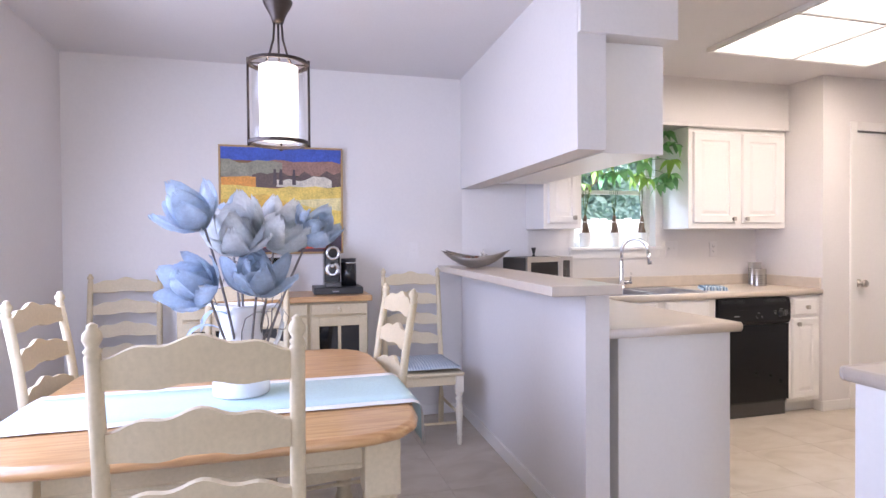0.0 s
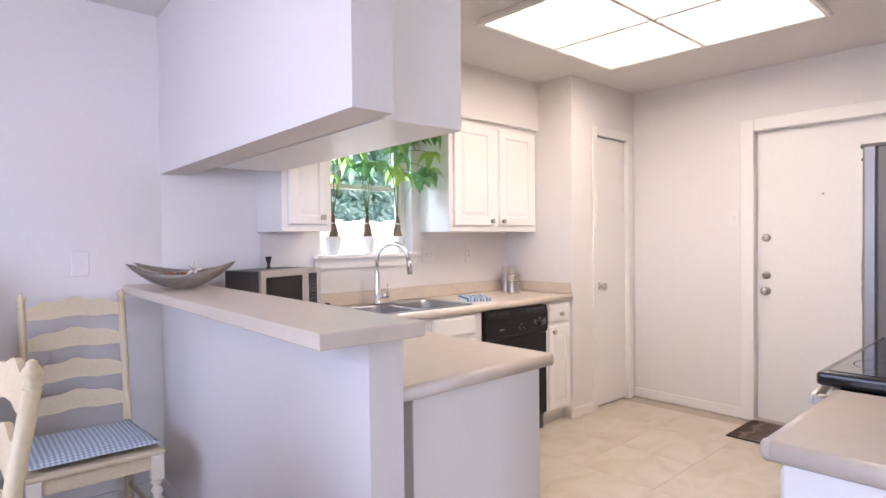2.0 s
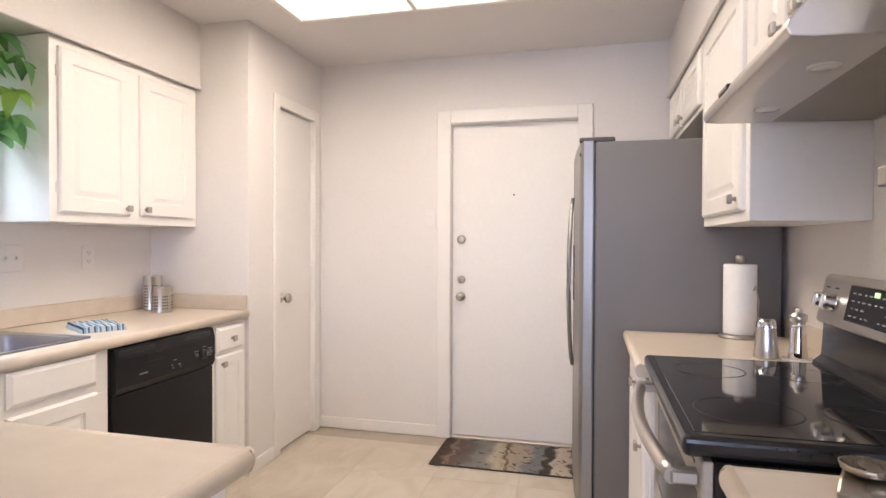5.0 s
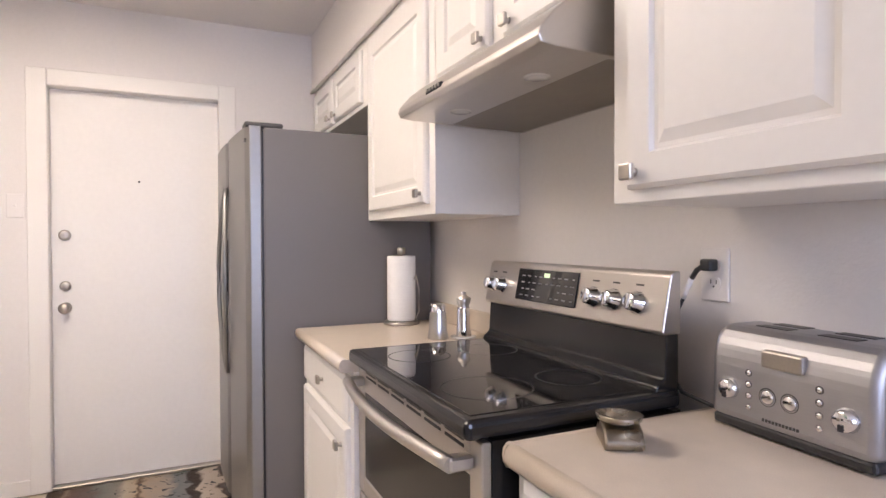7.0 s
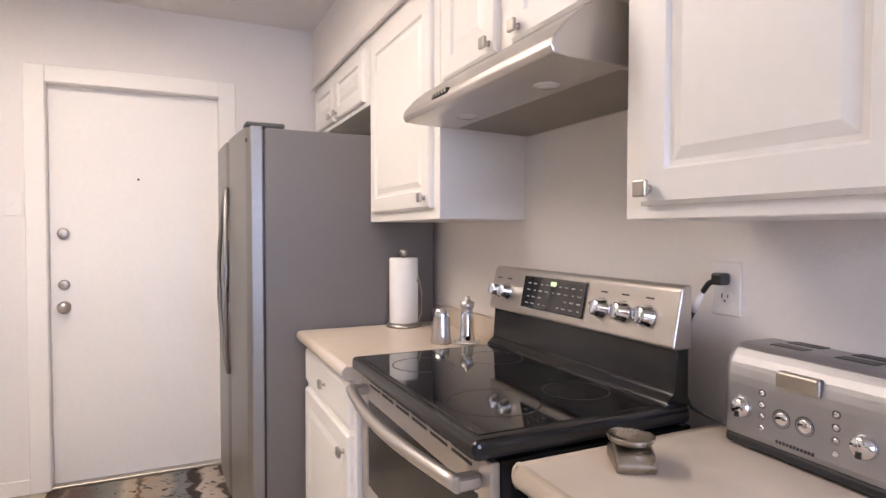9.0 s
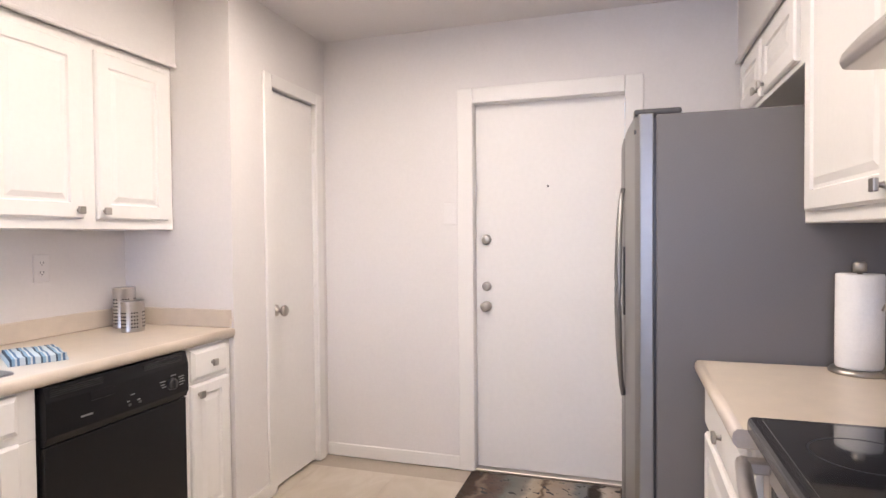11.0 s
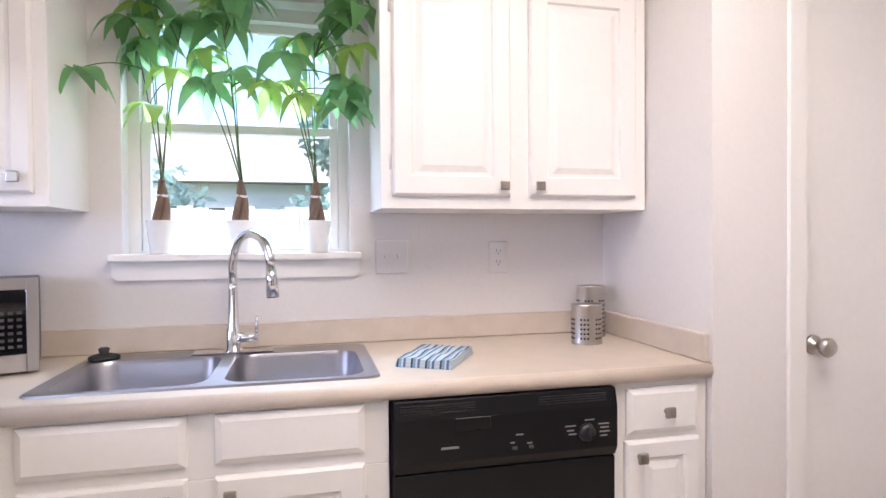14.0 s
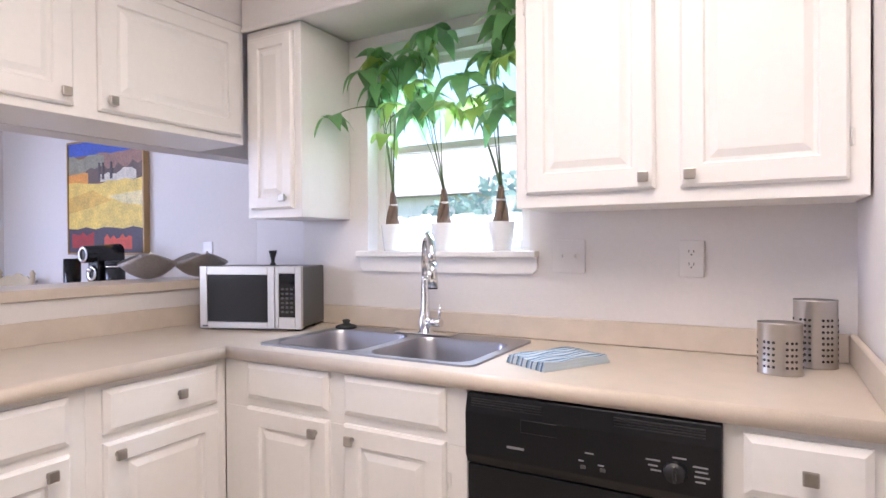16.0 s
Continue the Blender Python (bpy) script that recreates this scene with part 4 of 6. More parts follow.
for x, y, r in ((-0.19, 0.44, 0.10), (0.19, 0.44, 0.085), (-0.19, 0.225, 0.075), (0.19, 0.225, 0.085)):
    bm = bmesh.new()
    lathe(bm, [(r - 0.002, 0.9237), (r, 0.9239), (r + 0.002, 0.9237)], 40, pose(x, y, 0))
    part("burner_ring", bm, BLACKM, top)
bm = bmesh.new()
prism(bm, [(0.075, 0.90), (0.142, 0.90), (0.137, 0.93), (0.116, 0.948), (0.110, 1.045), (0.075, 1.045)], "x", -HW + 0.008, HW - 0.004, 0.004)
part("riser", bm, BLACKP, sv)
bm = bmesh.new()
prism(bm, [(0.075, 1.04), (0.122, 1.04), (0.128, 1.046), (0.104, 1.165), (0.094, 1.174), (0.075, 1.174)], "x", -HW + 0.002, HW, 0.004)
pn = part("control_panel", bm, STEELH, sv)
tilt = math.degrees(math.atan2(0.024, 0.119))
PM = pose(0, 0.1165, 1.105, tilt, 0, 0)
bm = bmesh.new()
box(bm, -0.16, 0.0, -0.046, 0.125, 0.0035, 0.046, 0.002)
part("display", bm, BLACKG, pn, "black glass touch panel", PM @ pose(0.075, 0, 0.006))
for c in range(9):
    for r in range(4):
        if (c, r) in ((4, 0), (3, 1), (5, 1), (4, 1)):
            continue
        bm = bmesh.new()
        box(bm, 0, 0.0034, 0, 0.016 if (c + r) % 3 else 0.010, 0.0042, 0.0035)
        part("printed_mark", bm, GREYLETTER, pn, "", PM @ pose(-0.072 + c * 0.029, 0, -0.027 + r * 0.019))
bm = bmesh.new()
box(bm, 0, 0.0034, 0, 0.026, 0.0044, 0.012)
part("clock_digits", bm, GREENLED, pn, "green lit clock digits", PM @ pose(0.04, 0, 0.031))
for x in (0.342, 0.285, -0.15, -0.222, -0.298):
    bm = bmesh.new()
    lathe(bm, [(0, 0), (0.026, 0), (0.026, 0.004), (0.021, 0.008), (0.0195, 0.025), (0.016, 0.029), (0, 0.029)], 28, pose(0, 0, 0, -90))
    kb = part("burner_knob", bm, CHROME, pn, "round polished steel knob", PM @ pose(x, 0.001, -0.004))
    bm = bmesh.new()
    box(bm, -0.0035, 0.028, -0.016, 0.0035, 0.0325, 0.016, 0.001)
    part("grip", bm, STEEL, kb)
    bm = bmesh.new()
    box(bm, -0.012, 0.0005, 0.034, 0.012, 0.0012, 0.038)
    part("printed_mark", bm, DARKLETTER, pn, "", PM @ pose(x, 0.0, 0.0))
for k in range(6):
    bm = bmesh.new()
    box(bm, -0.31 + k * 0.106, 0.544, 0.849, -0.225 + k * 0.106, 0.5575, 0.856, 0.001)
    box(bm, -0.31 + k * 0.106, 0.544, 0.862, -0.225 + k * 0.106, 0.5575, 0.868, 0.001)
    part("vent_slot", bm, BLACKM, sv)


def oven_door(z0, z1, handle_z, nm):
    bm = bmesh.new()
    for a, b, c, e in ((-HW, -HW + 0.05, z0, z1), (HW - 0.05, HW, z0, z1), (-HW + 0.05, HW - 0.05, z1 - 0.075, z1), (-HW + 0.05, HW - 0.05, z0, z0 + 0.05)):
        box(bm, a, 0.536, c, b, 0.556, e, 0.003)
    dr = part(nm, bm, STEELH, sv)
    bm = bmesh.new()
    box(bm, -HW + 0.048, 0.54, z0 + 0.048, HW - 0.048, 0.552, z1 - 0.073)
    part("window", bm, DARKWIN, dr, "dark oven glass")
    bm = bmesh.new()
    pts = [(-0.345 + 0.69 * k / 16, 0.60 + 0.030 * math.sin(math.pi * k / 16), handle_z - 0.0 * k) for k in range(17)]
    tube(bm, pts, 0.0155, 10)
    for x in (-0.335, 0.335):
        box(bm, x - 0.016, 0.555, handle_z - 0.013, x + 0.016, 0.604, handle_z + 0.013, 0.004)
    part("handle", bm, STEELH, dr, "bowed steel bar handle")


oven_door(0.505, 0.879, 0.835, "oven_door")
oven_door(0.07, 0.498, 0.455, "lower_oven_door")

# ---- refrigerator ----
fr = thing("refrigerator", (4.475, 1.36, 0), "side-by-side refrigerator with stainless doors and dark grey sides", "refrigerator")
bm = bmesh.new()
box(bm, -0.455, 0.0, 0.03, 0.455, 0.72, 1.69, 0.006, 2)
part("body", bm, GREYSIDE, fr)


def door_front(x):
    """How far the softly bowed doors stand out."""
    return 0.782 + 0.058 * (x + 0.455) + 0.012 * (1 - (x / 0.455) ** 2)


for a, b, nm in ((-0.455, -0.005, "freezer_door"), (0.005, 0.455, "fresh_food_door")):
    bm = bmesh.new()
    bow = [a + (b - a) * k / 10 for k in range(11)]
    prism(bm, [(a, 0.728), (b, 0.728)] + [(x, door_front(x) - (0.010 if k in (0, 10) else 0)) for k, x in reversed(list(enumerate(bow)))], "z", 0.06, 1.695, 0.004)
    for f in bm.faces:
        f.smooth = abs(f.normal.z) < 0.5 and f.calc_center_median().y > 0.77
    dr = part(nm, bm, FRIDGEM, fr)
    bm = bmesh.new()
    s = -1 if b < 0.1 else 1
    arc = [math.sin(math.pi * k / 18) for k in range(19)]
    tube(bm, [(s * (0.014 + 0.10 * q), door_front(s * 0.1 * q) + 0.006 + 0.022 * q ** 0.6, 0.64 + 0.84 * k / 18) for k, q in enumerate(arc)], 0.010, 10)
    part("handle", bm, FRIDGEM, dr, "long bowed steel handle")
bm = bmesh.new()
box(bm, -0.452, 0.72, 0.05, 0.452, 0.728, 1.68)
part("gasket", bm, BLACKM, fr)
bm = bmesh.new()
box(bm, -0.45, 0.70, 0.0, 0.45, 0.76, 0.055, 0.006)
part("base_grille", bm, DARKG, fr)
for x in (-0.40, 0.40):
    bm = bmesh.new()
    box(bm, x - 0.045, 0.64, 1.69, x + 0.045, 0.79, 1.712, 0.008, 2)
    part("hinge_cover", bm, DARKG, fr)
bm = bmesh.new()
box(bm, 0.006, 0.775, 0.004, 0.022, 0.789, 0.018, 0.0005)
part("badge", bm, DARKG, fr, "small plain metal badge", pose(-0.43, 0, 1.63))
bm = bmesh.new()
box(bm, 0.03, 0.80, 0.96, 0.20, 0.8265, 1.245, 0.004, 2)
part("dispenser", bm, BLACKM, fr, "dark water dispenser panel")

# ---- floor tiles ----
def dining_chair_meshes():
    m = {}
    bm = bmesh.new()
    for s in (0,):
        pts = [(0, 0.0, 0.0), (0, -0.012, 0.2), (0, -0.01, 0.45), (0, 0.015, 0.62), (0, 0.045, 0.85), (0, 0.075, 1.015)]
        tube(bm, pts, 0.019, 8, 0.016)
        lathe(bm, [(0.016, 1.012), (0.0125, 1.018), (0.017, 1.024), (0.011, 1.031), (0.018, 1.043), (0.017, 1.054), (0.009, 1.063), (0.011, 1.067), (0.0, 1.074)], 12, pose(0, 0.076, 0))
    m["post"] = mesh_of("back_post", bm, CREAM)
    bm = bmesh.new()
    lathe(bm, [(0.0, 0.0), (0.013, 0.0), (0.017, 0.02), (0.013, 0.05), (0.02, 0.065), (0.014, 0.075), (0.018, 0.12), (0.024, 0.2), (0.021, 0.25), (0.014, 0.27), (0.024, 0.285), (0.015, 0.30), (0.015, 0.305), (0.026, 0.32), (0.026, 0.33)], 12)
    box(bm, -0.024, -0.024, 0.33, 0.024, 0.024, 0.432, 0.003)
    m["leg"] = mesh_of("front_leg", bm, CREAMW)
    bm = bmesh.new()
    n = 26
    rows = []
    for k in range(n + 1):
        u = -1 + 2 * k / n
        x = u * 0.176
        hump = math.cos(u * math.pi / 2) ** 1.6
        topz = 0.030 + 0.030 * hump + 0.006 * math.cos(u * 3 * math.pi)
        botz = -0.030 + 0.020 * math.cos(u * math.pi) ** 2 * (1 - abs(u)) - 0.010 * math.exp(-(u * 7) ** 2)
        y = 0.016 * (1 - u * u)
        rows.append([bm.verts.new(p) for p in ((x, y - 0.007, botz), (x, y - 0.007, topz), (x, y + 0.007, topz), (x, y + 0.007, botz))])
    for a, b in zip(rows, rows[1:]):
        for k in range(4):
            q = (k + 1) % 4
            bm.faces.new((a[k], b[k], b[q], a[q]))
    bm.faces.new(rows[0]), bm.faces.new(rows[-1][::-1])
    bmesh.ops.recalc_face_normals(bm, faces=bm.faces)
    m["slat"] = mesh_of("slat", bm, CREAM)
    bm = bmesh.new()
    prism(bm, [(-0.235, -0.45), (0.235, -0.45), (0.195, -0.01), (-0.195, -0.01)], "z", 0.432, 0.452, 0.006)
    m["seat"] = mesh_of("seat", bm, CREAM)
    bm = bmesh.new()
    for a, b in (((-0.2, -0.425), (0.2, -0.425)), ((-0.205, -0.42), (-0.185, -0.02)), ((0.205, -0.42), (0.185, -0.02)), ((-0.17, -0.012), (0.17, -0.012))):
        d = Vector((b[0] - a[0], b[1] - a[1], 0)).normalized()
        nrm = Vector((-d.y, d.x, 0)) * 0.009
        prism(bm, [(a[0] + nrm.x, a[1] + nrm.y), (b[0] + nrm.x, b[1] + nrm.y), (b[0] - nrm.x, b[1] - nrm.y), (a[0] - nrm.x, a[1] - nrm.y)], "z", 0.375, 0.431)
    m["apron"] = mesh_of("apron", bm, CREAM)
    bm = bmesh.new()
    tube(bm, [(-0.185, 0, 0), (0.185, 0, 0)], 0.009, 8)
    m["bar"] = mesh_of("stretcher", bm, CREAM)
    bm = bmesh.new()
    nx, ny = 14, 14
    grid = {}
    for side in (1, -1):
        for i in range(nx + 1):
            for j in range(ny + 1):
                u, v = -1 + 2 * i / nx, -1 + 2 * j / ny
                edge = max(abs(u), abs(v))
                t = 0.024 * (1 - edge ** 4) + 0.004 * math.sin(u * 9) * (1 - edge)
                grid[side, i, j] = bm.verts.new((u * (0.205 + 0.012 * -v), -0.225 + v * 0.205, 0.478 + side * max(t, 0.003)))
    for side in (1, -1):
        for i in range(nx):
            for j in range(ny):
                q = [grid[side, i, j], grid[side, i + 1, j], grid[side, i + 1, j + 1], grid[side, i, j + 1]]
                bm.faces.new(q if side > 0 else q[::-1]).smooth = True
    for i in range(nx):
        for j in (0, ny):
            bm.faces.new((grid[1, i, j], grid[1, i + 1, j], grid[-1, i + 1, j], grid[-1, i, j]))
    for j in range(ny):
        for i in (0, nx):
            bm.faces.new((grid[1, i, j], grid[1, i, j + 1], grid[-1, i, j + 1], grid[-1, i, j]))
    bmesh.ops.recalc_face_normals(bm, faces=bm.faces)
    m["cushion"] = mesh_of("cushion", bm, GINGHAM)
    return m


CH = dining_chair_meshes()


def dining_chair(place, turn, label):
    """A ladder-back chair facing -y at turn 0, its back posts on the origin line."""
    c = thing("dining_chair", place, label, "chair", "ladder-back dining chairs", turn)
    for s in (-1, 1):
        part("back_post", CH["post"], CREAM, c, at=pose(s * 0.19, 0, 0))
        part("front_leg", CH["leg"], CREAMW, c, "turned off-white leg", at=pose(s * 0.205, -0.425, 0))
        part("side_stretcher", CH["bar"], CREAM, c, at=pose(s * 0.197, -0.21, 0.19, 0, 0, 90 + s * 2))
    for z in (0.585, 0.717, 0.853, 0.985):
        y = 0.015 + (z - 0.62) * 0.15
        part("slat", CH["slat"], CREAM, c, at=pose(0, y, z, -8))
    part("seat", CH["seat"], CREAM, c)
    part("apron", CH["apron"], CREAM, c)
    part("front_stretcher", CH["bar"], CREAM, c, at=pose(0, -0.425, 0.14))
    part("cushion", CH["cushion"], GINGHAM, c, "blue and white gingham cushion")
    return c


near_chair = dining_chair((0.265, 1.80, 0), 180, "cream ladder-back chair pushed under the dining table's near side")
near_chair.scale = (0.92, 1, 1.045)
dining_chair((0.815, 2.965, 0), -84, "cream ladder-back chair at the table's end by the half wall")
dining_chair((-0.365, 2.98, 0), 85, "cream ladder-back chair at the table's end by the side wall")
dining_chair((0.25, 3.66, 0), 0, "cream ladder-back chair on the table's far side by the sideboard")
dining_chair((1.275, 4.41, 0), -2, "cream ladder-back chair with gingham cushion in the dining corner")
dining_chair((-0.50, 4.47, 0), 4, "cream ladder-back chair against the wall beside the sideboard")

# ---- dining table ----
TX, TY, TZ = 0.235, 2.69, 0.76
tb = thing("dining_table", (TX, TY, 0), "farmhouse dining table with honey wood top and cream legs", "table")
out = []
hx, hy = 0.565, 0.64
for k in range(64):
    a = 2 * math.pi * (k + 0.5) / 64
    c, s = math.cos(a), math.sin(a)
    r = (abs(c) ** 7 + abs(s) ** 7) ** (-1 / 7)
    out.append((hx * c * r * (1 + 0.02 * (1 - abs(s * r))), hy * s * r))
bm = bmesh.new()
rows = []
for inset, z in ((0.03, TZ - 0.034), (0.008, TZ - 0.030), (0.0, TZ - 0.018), (0.006, TZ - 0.006), (0.018, TZ)):
    rows.append([bm.verts.new((x * (1 - inset / hx), y * (1 - inset / hy), z)) for x, y in out])
for a, b in zip(rows, rows[1:]):
    for k in range(64):
        q = (k + 1) % 64
        bm.faces.new((a[k], a[q], b[q], b[k])).smooth = True
bm.faces.new(rows[-1]), bm.faces.new(rows[0][::-1])
part("tabletop", bm, PINE, tb, "honey-coloured wooden top with rounded corners")
for x0, y0, x1, y1 in ((-0.40, -0.50, 0.40, -0.475), (-0.40, 0.475, 0.40, 0.50), (-0.44, -0.45, -0.415, 0.45), (0.415, -0.45, 0.44, 0.45)):
    bm = bmesh.new()
    box(bm, x0, y0, TZ - 0.135, x1, y1, TZ - 0.034, 0.003)
    box(bm, x0 - 0.002, y0 - 0.002, TZ - 0.125, x1 + 0.002, y1 + 0.002, TZ - 0.115, 0.003)
    part("apron", bm, CREAM, tb)
bm = bmesh.new()
lathe(bm, [(0.0, 0), (0.028, 0), (0.034, 0.03), (0.026, 0.07), (0.042, 0.11), (0.030, 0.14), (0.036, 0.24), (0.05, 0.42), (0.046, 0.49), (0.03, 0.515), (0.048, 0.54), (0.05, 0.56)], 20)
box(bm, -0.05, -0.05, 0.56, 0.05, 0.05, TZ - 0.034, 0.006, 2)
leg = mesh_of("leg", bm, CREAM)
for sx in (-1, 1):
    for sy in (-1, 1):
        part("leg", leg, CREAM, tb, at=pose(sx * 0.44, sy * 0.50, 0))

# table runner: cloth over the top that hangs at both ends
rn = thing("table_runner", (TX, 2.515, TZ), "pale aqua linen table runner with white borders", "table runner")


def runner_strip(name, v0, v1, mat):
    bm = bmesh.new()
    prof = [(-0.60, -0.13), (-0.598, -0.03), (-0.59, -0.006), (-0.57, 0.004)] + [(-0.54 + 0.108 * k, 0.004 + 0.001 * (k % 2)) for k in range(11)] + [(0.57, 0.004), (0.59, -0.006), (0.598, -0.03), (0.60, -0.13)]
    up = [[bm.verts.new((x + 0.002 * math.sin(v * 40), v, z + 0.0005 * math.sin(x * 31 + v * 17))) for x, z in prof] for v in [v0 + (v1 - v0) * k / 4 for k in range(5)]]
    for a, b in zip(up, up[1:]):
        for k in range(len(prof) - 1):
            bm.faces.new((a[k], a[k + 1], b[k + 1], b[k])).smooth = True
    r = bmesh.ops.extrude_face_region(bm, geom=bm.faces[:])
    bmesh.ops.translate(bm, vec=(0, 0, 0.0016), verts=[g for g in r["geom"] if isinstance(g, bmesh.types.BMVert)])
    bmesh.ops.recalc_face_normals(bm, faces=bm.faces)
    part(name, bm, mat, rn)


runner_strip("cloth", -0.165, 0.165, RUNNERM)
runner_strip("border", -0.205, -0.1655, RUNNERW)
runner_strip("border", 0.1655, 0.205, RUNNERW)

# ---- pitcher ----
VX, VY = 0.285, 2.575
pt = thing("pitcher", (VX, VY, TZ + 0.0075), "white ceramic pitcher used as a flower vase", "pitcher")
bm = bmesh.new()
prof = [(0.0, 0.0), (0.085, 0.0), (0.090, 0.006), (0.089, 0.05), (0.083, 0.10), (0.074, 0.15), (0.066, 0.20), (0.063, 0.235), (0.068, 0.265), (0.080, 0.290), (0.077, 0.290), (0.064, 0.262), (0.058, 0.235), (0.060, 0.20), (0.078, 0.10), (0.083, 0.03), (0.0, 0.02)]
lathe(bm, prof, 32)
for v in bm.verts:
    if v.co.z > 0.25 and v.co.x < -0.03 and abs(v.co.y) < 0.05:
        v.co.x -= 0.030 * (1 - abs(v.co.y) / 0.05) * (v.co.z - 0.25) / 0.04
        v.co.z += 0.012 * (1 - abs(v.co.y) / 0.05)
part("body", bm, CERAMIC, pt)
bm = bmesh.new()
tube(bm, [(0.066, 0, 0.255), (0.085, -0.01, 0.282), (0.113, -0.012, 0.285), (0.130, -0.012, 0.262), (0.130, -0.012, 0.22), (0.115, -0.01, 0.17), (0.092, -0.005, 0.125), (0.075, 0, 0.11)], 0.0085, 10, 0.007)
part("handle", bm, CERAMIC, pt)

# ---- flowers ----
fl = thing("flower_arrangement", (VX + 0.02, VY, TZ + 0.04), "blue-grey fabric magnolias with bare curly twigs", "artificial flowers")


def petal(bm, length, width, curl, m, cup=0.35):
    n = 7
    rows = []
    for k in range(n + 1):
        u = k / n
        w = width * math.sin(math.pi * min(u * 0.86 + 0.1, 1.0)) ** 0.8
        a = curl * u * u
        y, z = length * (u * math.cos(a * 0.8)), length * (u * math.sin(a) + 0.25 * u)
        rows.append([(s * w, y, z + cup * w * abs(s) ** 1.6 + 0.007 * u * math.sin(9 * u + 7 * s)) for s in (-1, -0.6, -0.2, 0.2, 0.6, 1)])
    vs = [[bm.verts.new(m @ Vector(p)) for p in r] for r in rows]
    for a, b in zip(vs, vs[1:]):
        for k in range(5):
            bm.faces.new((a[k], a[k + 1], b[k + 1], b[k])).smooth = True


rng = random.Random(5)


def bloom(centre, size, openness, face, mat, label):
    """A magnolia head: two rings of cupped petals."""
    bm = bmesh.new()
    base = Matrix.Translation(centre) @ Vector(face).normalized().to_track_quat("Z", "Y").to_matrix().to_4x4()
    for ring, (n, sc, tilt) in enumerate(((4, 0.78, 70), (5, 1.0, 50), (6, 1.12, 24))):
        for k in range(n):
            ang = 360 * k / n + ring * 33 + rng.uniform(-12, 12)
            t = tilt * (1.12 - openness) + rng.uniform(-8, 8)
            m = base @ pose(0, 0, 0, 0, 0, ang) @ pose(0, 0.006, 0, t)
            petal(bm, 0.84 * size * sc, size * 0.31 * rng.uniform(0.85, 1.15), rng.uniform(0.3, 0.9), m)
    r = bmesh.ops.solidify(bm, geom=bm.faces[:], thickness=0.0012)
    h = part("flower_head", bm, mat, fl, label)
    bm = bmesh.new()
    lathe(bm, [(0, 0), (0.008, 0.004), (0.010, 0.018), (0.006, 0.03), (0, 0.034)], 8, base)
    part("stamen", bm, CREAM, h)


HEADS = (((-0.105, -0.18, 0.50), 0.135, 0.40, (-0.6, -0.5, 0.9), PETAL, "blue-grey flower head"),
         ((-0.01, -0.08, 0.43), 0.16, 0.6, (-0.1, -0.7, 0.8), PETALW, "pale grey open flower head"),
         ((0.085, -0.05, 0.43), 0.155, 0.75, (0.35, -0.5, 0.8), PETALW, "pale grey open flower head"),
         ((0.185, -0.09, 0.45), 0.12, 0.45, (0.6, -0.35, 0.8), PETAL, "blue-grey flower head"),
         ((-0.095, -0.17, 0.30), 0.14, 0.4, (-0.5, -0.7, 0.55), PETAL, "blue flower head"),
         ((0.035, -0.14, 0.30), 0.145, 0.35, (0.1, -0.6, 0.8), PETAL, "blue half-closed flower head"),
         ((-0.05, 0.06, 0.47), 0.135, 0.45, (-0.2, 0.5, 0.8), PETAL, "blue-grey flower head"))
for c, s, o, f, mt, lb in HEADS:
    bloom(c, s, o, f, mt, lb)
    bm = bmesh.new()
    c = Vector(c)
    root = Vector((c.x * 0.12, c.y * 0.12, 0.0))
    mid = root.lerp(c, 0.55) + Vector((rng.uniform(-0.02, 0.02), rng.uniform(-0.02, 0.02), 0.02))
    pts = [((1 - u) ** 2) * root + 2 * u * (1 - u) * mid + u * u * c for u in [k / 8 for k in range(9)]]
    tube(bm, pts, 0.0045, 7, 0.0035)
    part("stem", bm, TWIG, fl, "grey wrapped stem")
for k in range(9):
    ang = rng.uniform(0, 2 * math.pi)
    pts = []
    reach, high = rng.uniform(0.08, 0.2), rng.uniform(0.2, 0.42)
    for j in range(14):
        u = j / 13
        sp = 5 * u * u
        pts.append((math.cos(ang + sp * 0.4) * reach * u + 0.02 * math.sin(sp * 2) * u, math.sin(ang + sp * 0.4) * reach * u, high * u + 0.02 * math.sin(sp * 3) * u))
    bm = bmesh.new()
    tube(bm, pts, 0.0025, 6, 0.0012)
    part("twig", bm, TWIG, fl)
for k, (dx, dz) in enumerate(((-0.09, 0.17), (-0.15, 0.13), (0.10, 0.30))):
    bm = bmesh.new()
    petal(bm, 0.13, 0.022, -0.9, pose(dx * 0.5, -0.07, dz + 0.06, 10, 0, 60 + 50 * k), 0.2)
    bmesh.ops.solidify(bm, geom=bm.faces[:], thickness=0.001)
    part("leaf", bm, PETAL, fl)

